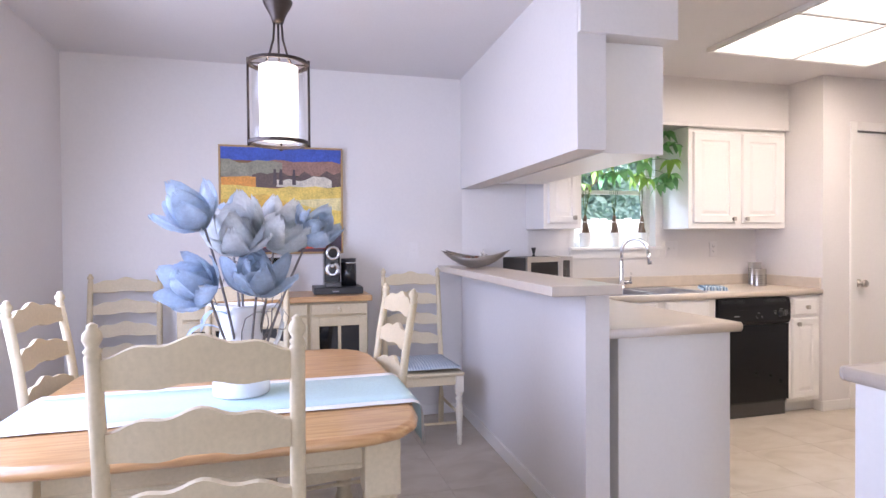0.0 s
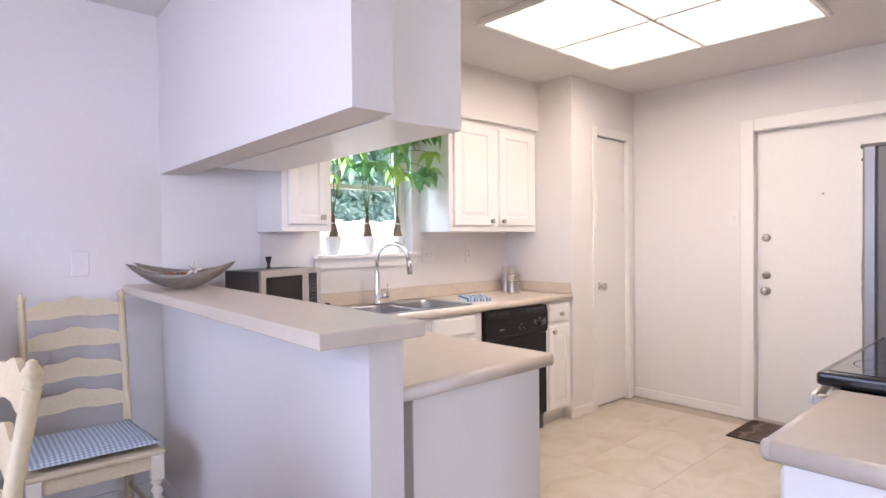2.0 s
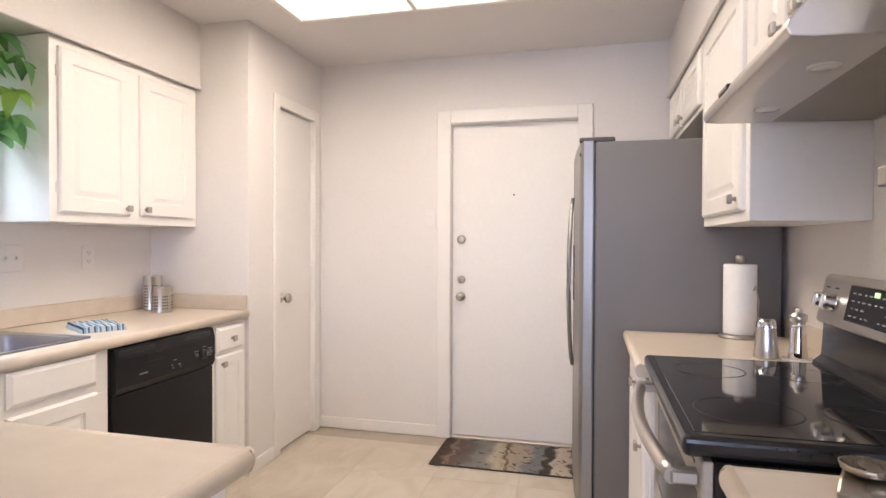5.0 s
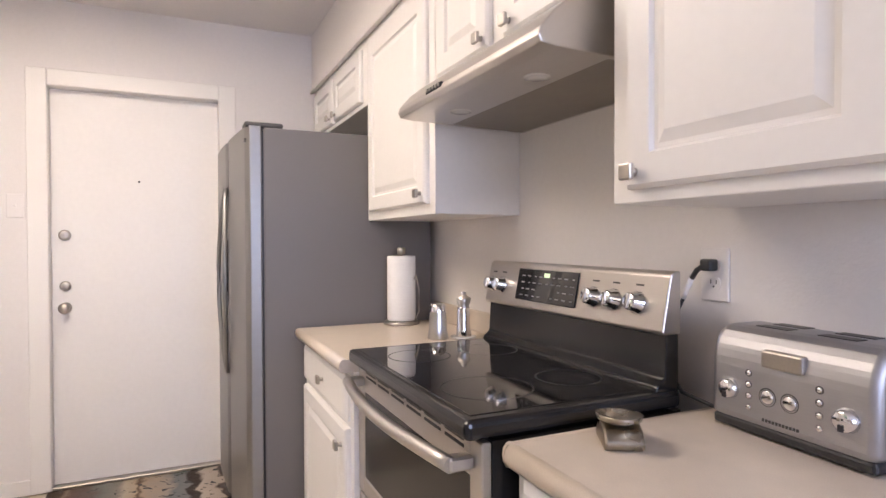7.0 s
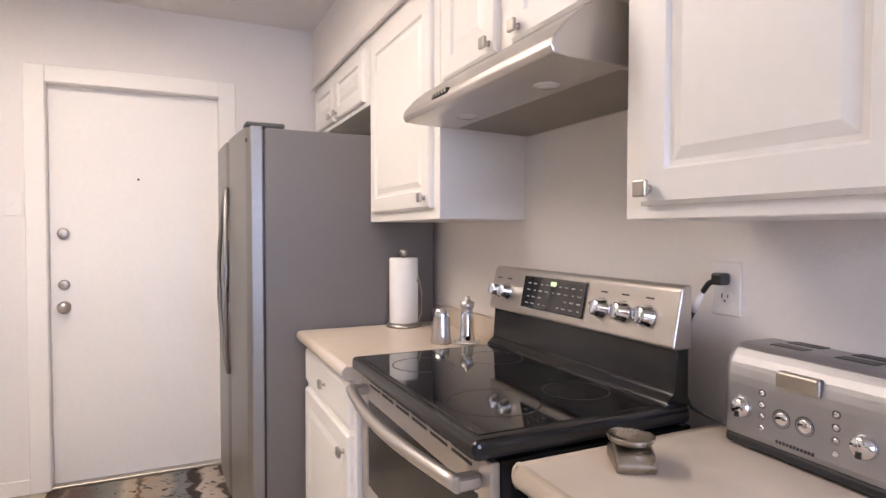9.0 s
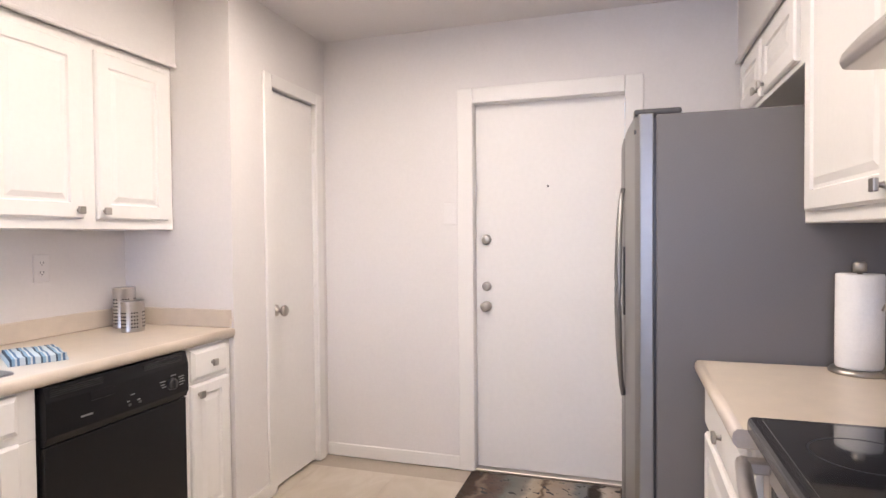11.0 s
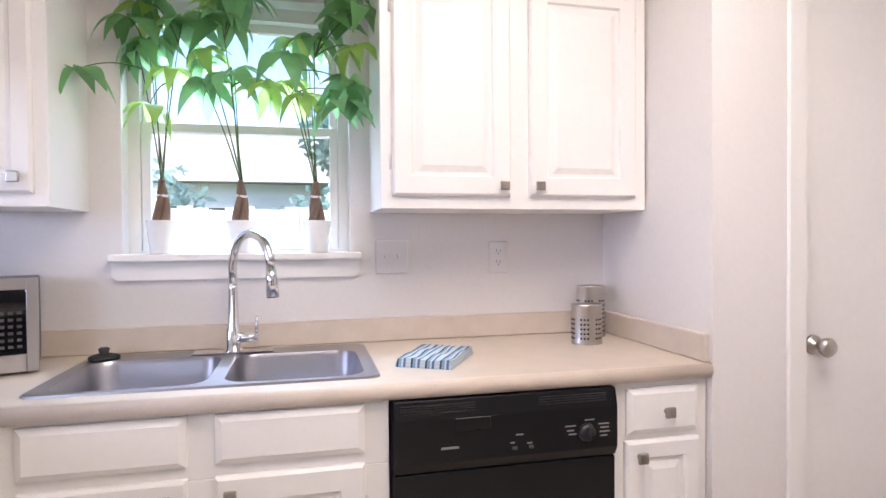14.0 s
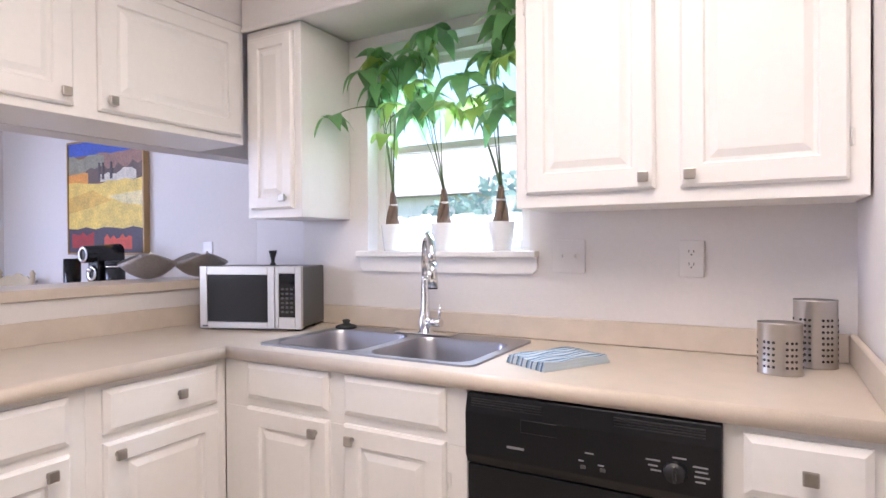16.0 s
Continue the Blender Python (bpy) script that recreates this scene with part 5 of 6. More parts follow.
# ---- pendant lamp ----
PXX, PYY = 0.412, 2.80
pl = thing("pendant_lamp", (PXX, PYY, 0), "bronze-framed pendant lamp with a lit white cylinder shade", "pendant lamp")
ZB, ZT = 1.622, 1.912
for z in (ZB, ZT):
    bm = bmesh.new()
    n = 40
    for k in range(n):
        a0, a1 = 2 * math.pi * k / n, 2 * math.pi * (k + 1) / n
        if k == 0:
            ringv = []
        ringv.append([bm.verts.new((r * math.cos(a0), r * math.sin(a0), zz)) for r, zz in ((0.110, z - 0.006), (0.110, z + 0.006), (0.099, z + 0.006), (0.099, z - 0.006))])
    for k in range(n):
        a, b = ringv[k], ringv[(k + 1) % n]
        for j in range(4):
            q = (j + 1) % 4
            bm.faces.new((a[j], b[j], b[q], a[q]))
    bmesh.ops.recalc_face_normals(bm, faces=bm.faces)
    part("ring", bm, BRONZE, pl)
for a in (-4, 86, 176):
    x, y = 0.108 * math.cos(radians(a)), 0.108 * math.sin(radians(a))
    bm = bmesh.new()
    tube(bm, [(x, y, ZB - 0.012), (x, y, ZT + 0.018)], 0.0045, 8)
    part("upright", bm, BRONZE, pl)
    bm = bmesh.new()
    x2, y2 = x * 0.93, y * 0.93
    tube(bm, [(x2 * 0.45, y2 * 0.45, ZT), (x2 * 0.30, y2 * 0.30, ZT + 0.04), (x2 * 0.17, y2 * 0.17, ZT + 0.09), (x2 * 0.12, y2 * 0.12, ZT + 0.16)], 0.004, 8)
    tube(bm, [(x * 0.93, y * 0.93, ZT), (x2 * 0.45, y2 * 0.45, ZT)], 0.003, 6)
    part("arm", bm, BRONZE, pl)
bm = bmesh.new()
lathe(bm, [(0.0, ZT + 0.15), (0.020, ZT + 0.15), (0.024, ZT + 0.165), (0.030, ZT + 0.18), (0.050, ZT + 0.215), (0.054, ZT + 0.228), (0.046, ZT + 0.236), (0.016, ZT + 0.243), (0.012, ZT + 0.26), (0, ZT + 0.26)], 28)
part("hub", bm, BRONZE, pl)
bm = bmesh.new()
tube(bm, [(0, 0, ZT + 0.25), (0, 0, CZ - 0.02)], 0.006, 8)
part("rod", bm, BRONZE, pl)
bm = bmesh.new()
lathe(bm, [(0.0, CZ - 0.03), (0.04, CZ - 0.03), (0.06, CZ - 0.015), (0.062, CZ - 0.0005), (0, CZ - 0.0005)], 28)
part("ceiling_rose", bm, BRONZE, pl)
bm = bmesh.new()
lathe(bm, [(0.097, ZB + 0.004), (0.097, ZT - 0.004), (0.0955, ZT - 0.004), (0.0955, ZB + 0.004), (0.097, ZB + 0.004)], 40)
gl = part("glass_cylinder", bm, GLASS, pl, "clear glass outer cylinder")
gl.visible_shadow = False
bm = bmesh.new()
lathe(bm, [(0.066, ZB + 0.012), (0.070, ZT - 0.012), (0.068, ZT - 0.012), (0.064, ZB + 0.012), (0.066, ZB + 0.012)], 36)
sh = part("shade", bm, SHADEGLOW, pl, "glowing white fabric shade")
sh.visible_shadow = False

# ---- sideboard ----
sb = thing("sideboard", (0.385, 4.415, 0), "cream sideboard with a wooden top and glazed doors", "sideboard")
SW, SF = 0.555, -0.205
bm = bmesh.new()
box(bm, -SW, SF + 0.02, 0.10, SW, 0.215, 0.885, 0.003)
part("body", bm, CREAM, sb)
bm = bmesh.new()
box(bm, -SW - 0.025, SF - 0.025, 0.886, SW + 0.025, 0.22, 0.922, 0.006, 2)
part("top", bm, PINE, sb, "honey wood top")
for s in (-1, 1):
    for y in (SF + 0.05, 0.19):
        bm = bmesh.new()
        lathe(bm, [(0, 0), (0.02, 0), (0.03, 0.03), (0.024, 0.06), (0.032, 0.10), (0, 0.10)], 14, pose(s * (SW - 0.045), y, 0))
        part("foot", bm, CREAM, sb)
for k in range(3):
    x0 = -SW + 0.03 + k * 0.365
    bm = bmesh.new()
    box(bm, x0, SF + 0.002, 0.805, x0 + 0.345, SF + 0.02, 0.872, 0.003)
    dr = part("drawer", bm, CREAM, sb)
    bm = bmesh.new()
    lathe(bm, [(0, 0), (0.008, 0), (0.006, 0.012), (0.013, 0.02), (0.010, 0.026), (0, 0.028)], 12, pose(x0 + 0.172, SF + 0.002, 0.838, 90))
    part("knob", bm, CREAM, dr)
    bm = bmesh.new()
    for a, b, c, e in ((x0, x0 + 0.05, 0.15, 0.79), (x0 + 0.295, x0 + 0.345, 0.15, 0.79), (x0 + 0.05, x0 + 0.295, 0.15, 0.21), (x0 + 0.05, x0 + 0.295, 0.735, 0.79), (x0 + 0.163, x0 + 0.182, 0.21, 0.735), (x0 + 0.05, x0 + 0.163, 0.465, 0.484), (x0 + 0.182, x0 + 0.295, 0.465, 0.484)):
        box(bm, a, SF + 0.002, c, b, SF + 0.02, e, 0.002)
    dr = part("door", bm, CREAM, sb)
    bm = bmesh.new()
    box(bm, x0 + 0.05, SF + 0.012, 0.21, x0 + 0.295, SF + 0.0185, 0.735)
    part("pane", bm, BLACKG if k != 1 else DARKG, dr, "dark glass pane")

# ---- coffee machine and things on the sideboard ----
cm = thing("coffee_machine", (0.77, 4.43, 0.922), "black and chrome capsule coffee machine", "coffee machine")
bm = bmesh.new()
box(bm, -0.155, -0.13, 0.0, 0.155, 0.12, 0.045, 0.006, 2)
tray = part("capsule_drawer", bm, BLACKM, cm, "black capsule drawer base")
bm = bmesh.new()
box(bm, -0.04, -0.132, 0.015, 0.0, -0.13, 0.023)
part("printed_mark", bm, GREYLETTER, tray)
bm = bmesh.new()
box(bm, -0.085, -0.07, 0.045, 0.015, 0.09, 0.27, 0.014, 3)
part("body", bm, BLACKP, cm)
bm = bmesh.new()
tube(bm, [(-0.035, -0.115, 0.262), (-0.035, 0.085, 0.275)], 0.047, 20)
hdm = part("brew_head", bm, BLACKP, cm)
bm = bmesh.new()
lathe(bm, [(0.030, 0.0), (0.043, 0.0), (0.045, 0.006), (0.030, 0.006), (0.030, 0.0)], 24, pose(-0.035, -0.118, 0.262, 90))
part("bezel", bm, CHROME, hdm)
bm = bmesh.new()
lathe(bm, [(0.024, 0.0), (0.046, 0.0), (0.048, 0.005), (0.024, 0.005), (0.024, 0.0)], 24, pose(-0.035, -0.074, 0.155, 90))
part("badge_ring", bm, CHROME, cm)
bm = bmesh.new()
tube(bm, [(-0.035, -0.085, 0.19), (-0.035, -0.085, 0.165)], 0.012, 12)
part("spout", bm, CHROME, cm)
bm = bmesh.new()
box(bm, -0.085, -0.128, 0.045, 0.015, -0.06, 0.075, 0.004)
part("drip_tray", bm, DARKG, cm)
bm = bmesh.new()
tube(bm, [(0.075, -0.01, 0.045), (0.075, -0.01, 0.20)], 0.05, 20)
fr2 = part("milk_frother", bm, BLACKP, cm, "black cylindrical milk frother")
bm = bmesh.new()
tube(bm, [(0.075, -0.01, 0.2), (0.075, -0.01, 0.225)], 0.05, 20)
part("lid", bm, BLACKM, fr2)
bm = bmesh.new()
tube(bm, [(0.075, -0.01, 0.192), (0.075, -0.01, 0.2)], 0.0508, 20)
part("band", bm, CHROME, fr2)

OLIVE = glassy("smoked_green_glass", (0.55, 0.62, 0.52), 0.05)
vs = thing("glass_vase", (0.385, 4.44, 0.922), "tall smoked green glass cylinder vase", "vase")
bm = bmesh.new()
lathe(bm, [(0, 0), (0.045, 0), (0.046, 0.004), (0.046, 0.235), (0.043, 0.235), (0.043, 0.012), (0, 0.012)], 28)
part("body", bm, OLIVE, vs)
for k, (x, h, r) in enumerate(((0.02, 0.085, 0.02), (0.105, 0.06, 0.022), (0.19, 0.07, 0.018))):
    jar = thing("small_bottle", (x, 4.42 + 0.03 * (k % 2), 0.922), "small clear glass bottle on the sideboard", "bottle", "bottles on the sideboard")
    bm = bmesh.new()
    lathe(bm, [(0, 0), (r, 0), (r, h * 0.6), (r * 0.45, h * 0.75), (r * 0.45, h), (r * 0.3, h), (r * 0.3, h * 0.76), (0, h * 0.7)], 14)
    bt = part("body", bm, GLASS, jar)
    bm = bmesh.new()
    lathe(bm, [(0, h), (r * 0.5, h), (r * 0.5, h + 0.012), (0, h + 0.014)], 12)
    part("stopper", bm, NICKEL, jar)

# ---- painting ----
pa = thing("painting", (0.432, DY - 0.002, 1.177), "abstract landscape in blue, yellow and red in a thin gold frame", "painting")
bm = bmesh.new()
box(bm, -0.388, -0.03, 0.012, 0.388, -0.004, 0.706)
part("canvas", bm, PAINTING, pa, "painted canvas of fields and hills")
GOLD = material("thin_gold_frame", (0.42, 0.27, 0.12), 0.4, 0.3, vary=0.12)


def paint(name, rgb, pts, lift):
    """A flat stroke of paint on the canvas, in parts of its width and height."""
    bm = bmesh.new()
    prism(bm, [(-0.386 + 0.772 * u, 0.014 + 0.69 * v) for u, v in pts], "y", -0.0302 - lift, -0.0298)
    part(name, bm, material("oil_" + name, rgb, 0.6, vary=0.35, scale=16, fine=90, bump=0.6, bump_scale=140), pa)


def ridge(u0, u1, v, amp, n, base, seed):
    r = random.Random(seed)
    return [(u0 + (u1 - u0) * k / n, v + amp * r.uniform(-1, 1)) for k in range(n + 1)] + [(u1, base), (u0, base)]


paint("sky", (0.05, 0.10, 0.42), [(0, 1), (1, 1), (1, 0.87), (0, 0.88)], 0.0)
paint("far_hill", (0.30, 0.17, 0.13), ridge(0.35, 1, 0.88, 0.015, 8, 0.74, 1), 0.0003)
paint("green_hill", (0.27, 0.26, 0.19), ridge(0, 0.5, 0.87, 0.02, 7, 0.72, 2), 0.0006)
paint("dark_wood", (0.13, 0.09, 0.075), ridge(0.25, 1, 0.76, 0.035, 12, 0.62, 3), 0.0009)
paint("white_village", (0.62, 0.57, 0.47), ridge(0.45, 0.92, 0.715, 0.03, 9, 0.63, 4), 0.0012)
paint("orange_field", (0.70, 0.30, 0.06), ridge(0.0, 0.28, 0.71, 0.02, 4, 0.55, 5), 0.0015)
paint("yellow_field", (0.72, 0.53, 0.13), ridge(0, 1, 0.63, 0.02, 9, 0.2, 6), 0.0018)
paint("ochre_slope", (0.66, 0.42, 0.09), [(0, 0.5), (0.35, 0.56), (0.6, 0.46), (0.3, 0.40), (0, 0.36)], 0.0021)
paint("pale_slope", (0.70, 0.60, 0.30), [(0.55, 0.5), (1, 0.53), (1, 0.40), (0.75, 0.43)], 0.0021)
paint("dark_foreground", (0.07, 0.05, 0.07), ridge(0, 1, 0.225, 0.02, 8, 0.0, 7), 0.0024)
paint("poppies", (0.58, 0.07, 0.03), ridge(0.5, 0.86, 0.14, 0.025, 9, 0.03, 8), 0.0027)
paint("poppy_patch", (0.36, 0.03, 0.03), ridge(0.05, 0.36, 0.17, 0.02, 6, 0.04, 9), 0.0027)
for u in (0.42, 0.47, 0.58):
    paint("cypress", (0.09, 0.07, 0.07), [(u, 0.65), (u + 0.035, 0.65), (u + 0.028, 0.8), (u + 0.008, 0.8)], 0.003)
for x0, z0, x1, z1 in ((-0.4, 0.0, 0.4, 0.012), (-0.4, 0.706, 0.4, 0.718), (-0.4, 0.012, -0.388, 0.706), (0.388, 0.012, 0.4, 0.706)):
    bm = bmesh.new()
    box(bm, x0, -0.038, z0, x1, 0.0, z1, 0.002)
    part("frame_bar", bm, GOLD, pa)

# ---- things on the counters ----
mw = thing("microwave", (2.175, 4.165, CT), "stainless-fronted countertop microwave set across the corner", "microwave", turn=20)
bm = bmesh.new()
box(bm, -0.215, 0.012, 0.012, 0.215, 0.24, 0.255, 0.004)
part("case", bm, DARKG, mw, "dark grey metal case")
bm = bmesh.new()
for a, b, c, e in ((-0.217, -0.185, 0.008, 0.258), (0.075, 0.105, 0.008, 0.258), (-0.185, 0.075, 0.008, 0.035), (-0.185, 0.075, 0.222, 0.258)):
    box(bm, a, -0.008, c, b, 0.012, e, 0.002)
dr = part("door", bm, STEELH, mw, "brushed steel door frame")
bm = bmesh.new()
box(bm, -0.186, -0.003, 0.034, 0.076, 0.012, 0.223)
part("window", bm, DARKWIN, dr)
bm = bmesh.new()
for a, b, c, e in ((0.107, 0.122, 0.008, 0.258), (0.190, 0.217, 0.008, 0.258), (0.122, 0.190, 0.008, 0.055), (0.122, 0.190, 0.228, 0.258)):
    box(bm, a, -0.008, c, b, 0.012, e, 0.002)
cpn = part("control_panel", bm, STEELH, mw)
bm = bmesh.new()
box(bm, 0.121, -0.004, 0.054, 0.191, 0.012, 0.229)
part("keypad", bm, BLACKG, cpn)
for r in range(6):
    for c in range(3):
        bm = bmesh.new()
        box(bm, 0.131 + c * 0.019, -0.0048, 0.072 + r * 0.018, 0.142 + c * 0.019, -0.0042, 0.080 + r * 0.018)
        part("key", bm, DARKG, cpn)
bm = bmesh.new()
box(bm, -0.205, -0.0085, 0.014, -0.18, -0.0075, 0.021)
part("printed_mark", bm, DARKLETTER, dr)
for x in (-0.18, 0.18):
    for y in (0.04, 0.2):
        bm = bmesh.new()
        tube(bm, [(x, y, 0.0), (x, y, 0.013)], 0.012, 10)
        part("foot", bm, RUBBER, mw)
ws = thing("bottle_stopper", (2.13, 4.33, CT + 0.2555), "black bottle stopper standing on the microwave", "bottle stopper")
bm = bmesh.new()
lathe(bm, [(0, 0), (0.013, 0), (0.012, 0.006), (0.007, 0.012), (0.008, 0.025), (0.016, 0.055), (0.017, 0.062), (0, 0.062)], 16)
part("body", bm, RUBBER, ws)

# bowl on the bar
def boat_bowl(x, y, label):
    """A leaf-shaped hammered dish with upswept pointed ends."""
    bo = thing("boat_bowl", (x, y, 1.0805), label, "bowl", "boat bowls on the bar", turn=-30)
    bm = bmesh.new()
    nu, nv = 28, 10
    g = [[None] * (nv + 1) for _ in range(nu + 1)]
    for i in range(nu + 1):
        u = -1 + 2 * i / nu
        w = 0.118 * (1 - abs(u) ** 2.2) ** 0.8 + 0.0005
        for j in range(nv + 1):
            v = -1 + 2 * j / nv
            g[i][j] = bm.verts.new((0.225 * u, w * v, 0.004 + 0.112 * abs(u) ** 2.0 + 0.066 * v * v * (1 - u * u)))
    for i in range(nu):
        for j in range(nv):
            bm.faces.new((g[i][j], g[i + 1][j], g[i + 1][j + 1], g[i][j + 1])).smooth = True
    bmesh.ops.solidify(bm, geom=bm.faces[:], thickness=-0.004)
    bmesh.ops.recalc_face_normals(bm, faces=bm.faces)
    part("body", bm, BOWLM, bo)


boat_bowl(1.615, 4.10, "hammered pewter boat-shaped bowl with ornaments on the bar")
boat_bowl(1.70, 4.30, "empty hammered pewter boat-shaped bowl on the bar end")
SHELL = material("bleached_shell", (0.72, 0.68, 0.62), 0.6, vary=0.1)
RUST = material("rust_potpourri", (0.30, 0.11, 0.05), 0.85, vary=0.25)
sf = thing("starfish", (1.658, 4.07, 1.166), "small bleached starfish ornament in the bowl", "ornament", turn=20)
bm = bmesh.new()
for k in range(5):
    a = radians(72 * k)
    tube(bm, [(0, 0, 0), (0.04 * math.cos(a), 0.012 * math.sin(a * 2), 0.04 * math.sin(a))], 0.009, 8, 0.003)
part("body", bm, SHELL, sf)
for k in range(5):
    tw = thing("dried_pod", (1.558 + 0.025 * k, 4.145 - 0.016 * k + 0.02 * (k % 2), 1.136), "rust-brown dried seed pod in the bowl", "dried pod", "pods in the bowl", turn=40 * k)
    bm = bmesh.new()
    tube(bm, [(-0.03, 0, 0), (-0.01, 0.004, 0.012), (0.015, 0, 0.014), (0.034, -0.004, 0.006)], 0.010, 8, 0.004)
    part("body", bm, RUST if k % 2 else BARK, tw)


def steel_can(x, y, r, h, label):
    c = thing("utensil_holder", (x, y, CT), label, "utensil holder", "perforated steel holders")
    bm = bmesh.new()
    lathe(bm, [(0, 0.001), (r, 0.001), (r + 0.001, 0.004), (r, 0.008), (r, h - 0.003), (r + 0.001, h), (r - 0.002, h), (r - 0.0025, 0.006), (0, 0.006)], 40, sx=1.0, sy=0.8)
    part("body", bm, STEEL, c)
    hole = bmesh.new()
    lathe(hole, [(0, 0.0006), (0.0036, 0.0006), (0.004, -0.001)], 8, pose(0, 0, 0, 90))
    hole = mesh_of("hole", hole, BLACKM)
    rows = int((h - 0.045) / 0.0155)
    for grp in range(6):
        for cc in range(3):
            a = radians(grp * 60 + cc * 13 - 13)
            for k in range(rows):
                px, py = r * math.cos(a), 0.8 * r * math.sin(a)
                nrm = math.degrees(math.atan2(math.sin(a) / 0.8, math.cos(a)))
                part("hole", hole, BLACKM, c, at=pose(px, py, 0.022 + k * 0.0155, 0, 0, nrm + 90))


steel_can(4.005, 4.25, 0.052, 0.133, "short brushed steel perforated utensil holder")
steel_can(4.09, 4.385, 0.052, 0.183, "tall brushed steel perforated utensil holder")

tw = thing("dish_towel", (3.455, 4.12, CT + 0.0005), "folded blue and white striped dish towel on the counter", "towel", turn=60)
for k, (w, d, z) in enumerate(((0.24, 0.165, 0.0), (0.236, 0.16, 0.0075), (0.23, 0.155, 0.015))):
    bm = bmesh.new()
    n = 12
    low, hi = [], []
    for i in range(n + 1):
        for lst, zz in ((low, 0.0), (hi, 0.0075)):
            lst.append([bm.verts.new((-w / 2 + w * i / n, -d / 2 + d * j / n, z + zz + (0.003 * math.sin(i * 0.9 + k) * math.cos(j * 0.7) if zz and k == 2 else 0.0))) for j in range(n + 1)])
    for i in range(n):
        for j in range(n):
            bm.faces.new((hi[i][j], hi[i + 1][j], hi[i + 1][j + 1], hi[i][j + 1])).smooth = True
            bm.faces.new((low[i][j], low[i][j + 1], low[i + 1][j + 1], low[i + 1][j]))
        bm.faces.new((low[i][0], low[i + 1][0], hi[i + 1][0], hi[i][0])), bm.faces.new((low[i][n], hi[i][n], hi[i + 1][n], low[i + 1][n]))
    for j in range(n):
        bm.faces.new((low[0][j], hi[0][j], hi[0][j + 1], low[0][j + 1])), bm.faces.new((low[n][j], low[n][j + 1], hi[n][j + 1], hi[n][j]))
    part("fold", bm, TOWELM, tw)

# paper towel holder
ph = thing("paper_towel_holder", (3.945, 1.53, CT), "full white paper towel roll on a steel stand", "paper towel holder")
bm = bmesh.new()
lathe(bm, [(0, 0), (0.075, 0), (0.077, 0.006), (0.072, 0.014), (0.03, 0.016), (0, 0.016)], 32)
part("base", bm, NICKEL, ph)
bm = bmesh.new()
lathe(bm, [(0.020, 0.017), (0.058, 0.017), (0.060, 0.022), (0.060, 0.283), (0.058, 0.288), (0.020, 0.288), (0.020, 0.017)], 40)
part("roll", bm, PAPER, ph, "white quilted paper roll")
bm = bmesh.new()
lathe(bm, [(0.007, 0.016), (0.007, 0.292), (0.017, 0.294), (0.018, 0.318), (0.012, 0.324), (0, 0.324)], 18)
part("pole", bm, NICKEL, ph)
bm = bmesh.new()
tube(bm, [(-0.06, -0.035, 0.012), (-0.085, -0.045, 0.06), (-0.088, -0.045, 0.15), (-0.07, -0.038, 0.21), (-0.062, -0.034, 0.19)], 0.003, 8)
part("tension_arm", bm, NICKEL, ph)
sa = thing("salt_shaker", (3.535, 1.545, CT), "tapered brushed steel salt shaker", "salt shaker")
sa.scale = (1.25, 1.25, 1.05)
bm = bmesh.new()
lathe(bm, [(0, 0), (0.029, 0), (0.030, 0.004), (0.027, 0.03), (0.0235, 0.092)], 28)
part("body", bm, STEEL, sa)
bm = bmesh.new()
lathe(bm, [(0.0238, 0.093), (0.0225, 0.112), (0.018, 0.12), (0, 0.122)], 28)
part("cap", bm, CHROME, sa)
sc = thing("saucer", (3.49, 1.465, CT), "small white ceramic saucer under the pepper mill", "saucer")
bm = bmesh.new()
lathe(bm, [(0, 0), (0.03, 0), (0.045, 0.006), (0.047, 0.009), (0.043, 0.009), (0.03, 0.005), (0, 0.005)], 28)
part("dish", bm, CERAMIC, sc)
pm = thing("pepper_mill", (3.49, 1.465, CT + 0.0052), "slim steel pepper mill with a waisted top", "pepper mill")
pm.scale = (1.25, 1.25, 1.02)
bm = bmesh.new()
lathe(bm, [(0, 0), (0.0235, 0), (0.024, 0.004), (0.020, 0.03), (0.0175, 0.105)], 24)
part("body", bm, CHROME, pm)
bm = bmesh.new()
lathe(bm, [(0.0175, 0.106), (0.015, 0.112), (0.020, 0.124), (0.021, 0.14), (0.010, 0.147), (0.007, 0.152), (0.009, 0.158), (0, 0.162)], 24)
part("crank_top", bm, STEEL, pm)

# toaster
ts = thing("toaster", (2.285, 1.472, CT), "four-slot brushed steel toaster with two round dials", "toaster", turn=177)
ts.scale = (1.07, 1, 1.03)
TWD, TD, TH = 0.142, 0.158, 0.186
bm = bmesh.new()
box(bm, -TWD + 0.004, 0.004, 0.004, TWD - 0.004, TD - 0.002, 0.024, 0.006, 2)
part("base", bm, BLACKM, ts, "black plastic base")
bm = bmesh.new()
prism(bm, [(0.0, 0.02), (TD, 0.02), (TD, 0.13), (TD - 0.008, 0.16), (TD - 0.03, TH), (0.034, TH), (0.012, 0.165), (0.002, 0.13)], "x", -TWD, TWD, 0.014)
for f in bm.faces:
    f.smooth = f.calc_area() < 0.002
body = part("body", bm, TOASTM, ts)
for x in (-0.085, 0.025):
    for y in (0.048, 0.092):
        bm = bmesh.new()
        box(bm, x, y, TH - 0.006, x + 0.06, y + 0.026, TH + 0.0012, 0.0005)
        part("slot", bm, BLACKM, ts)
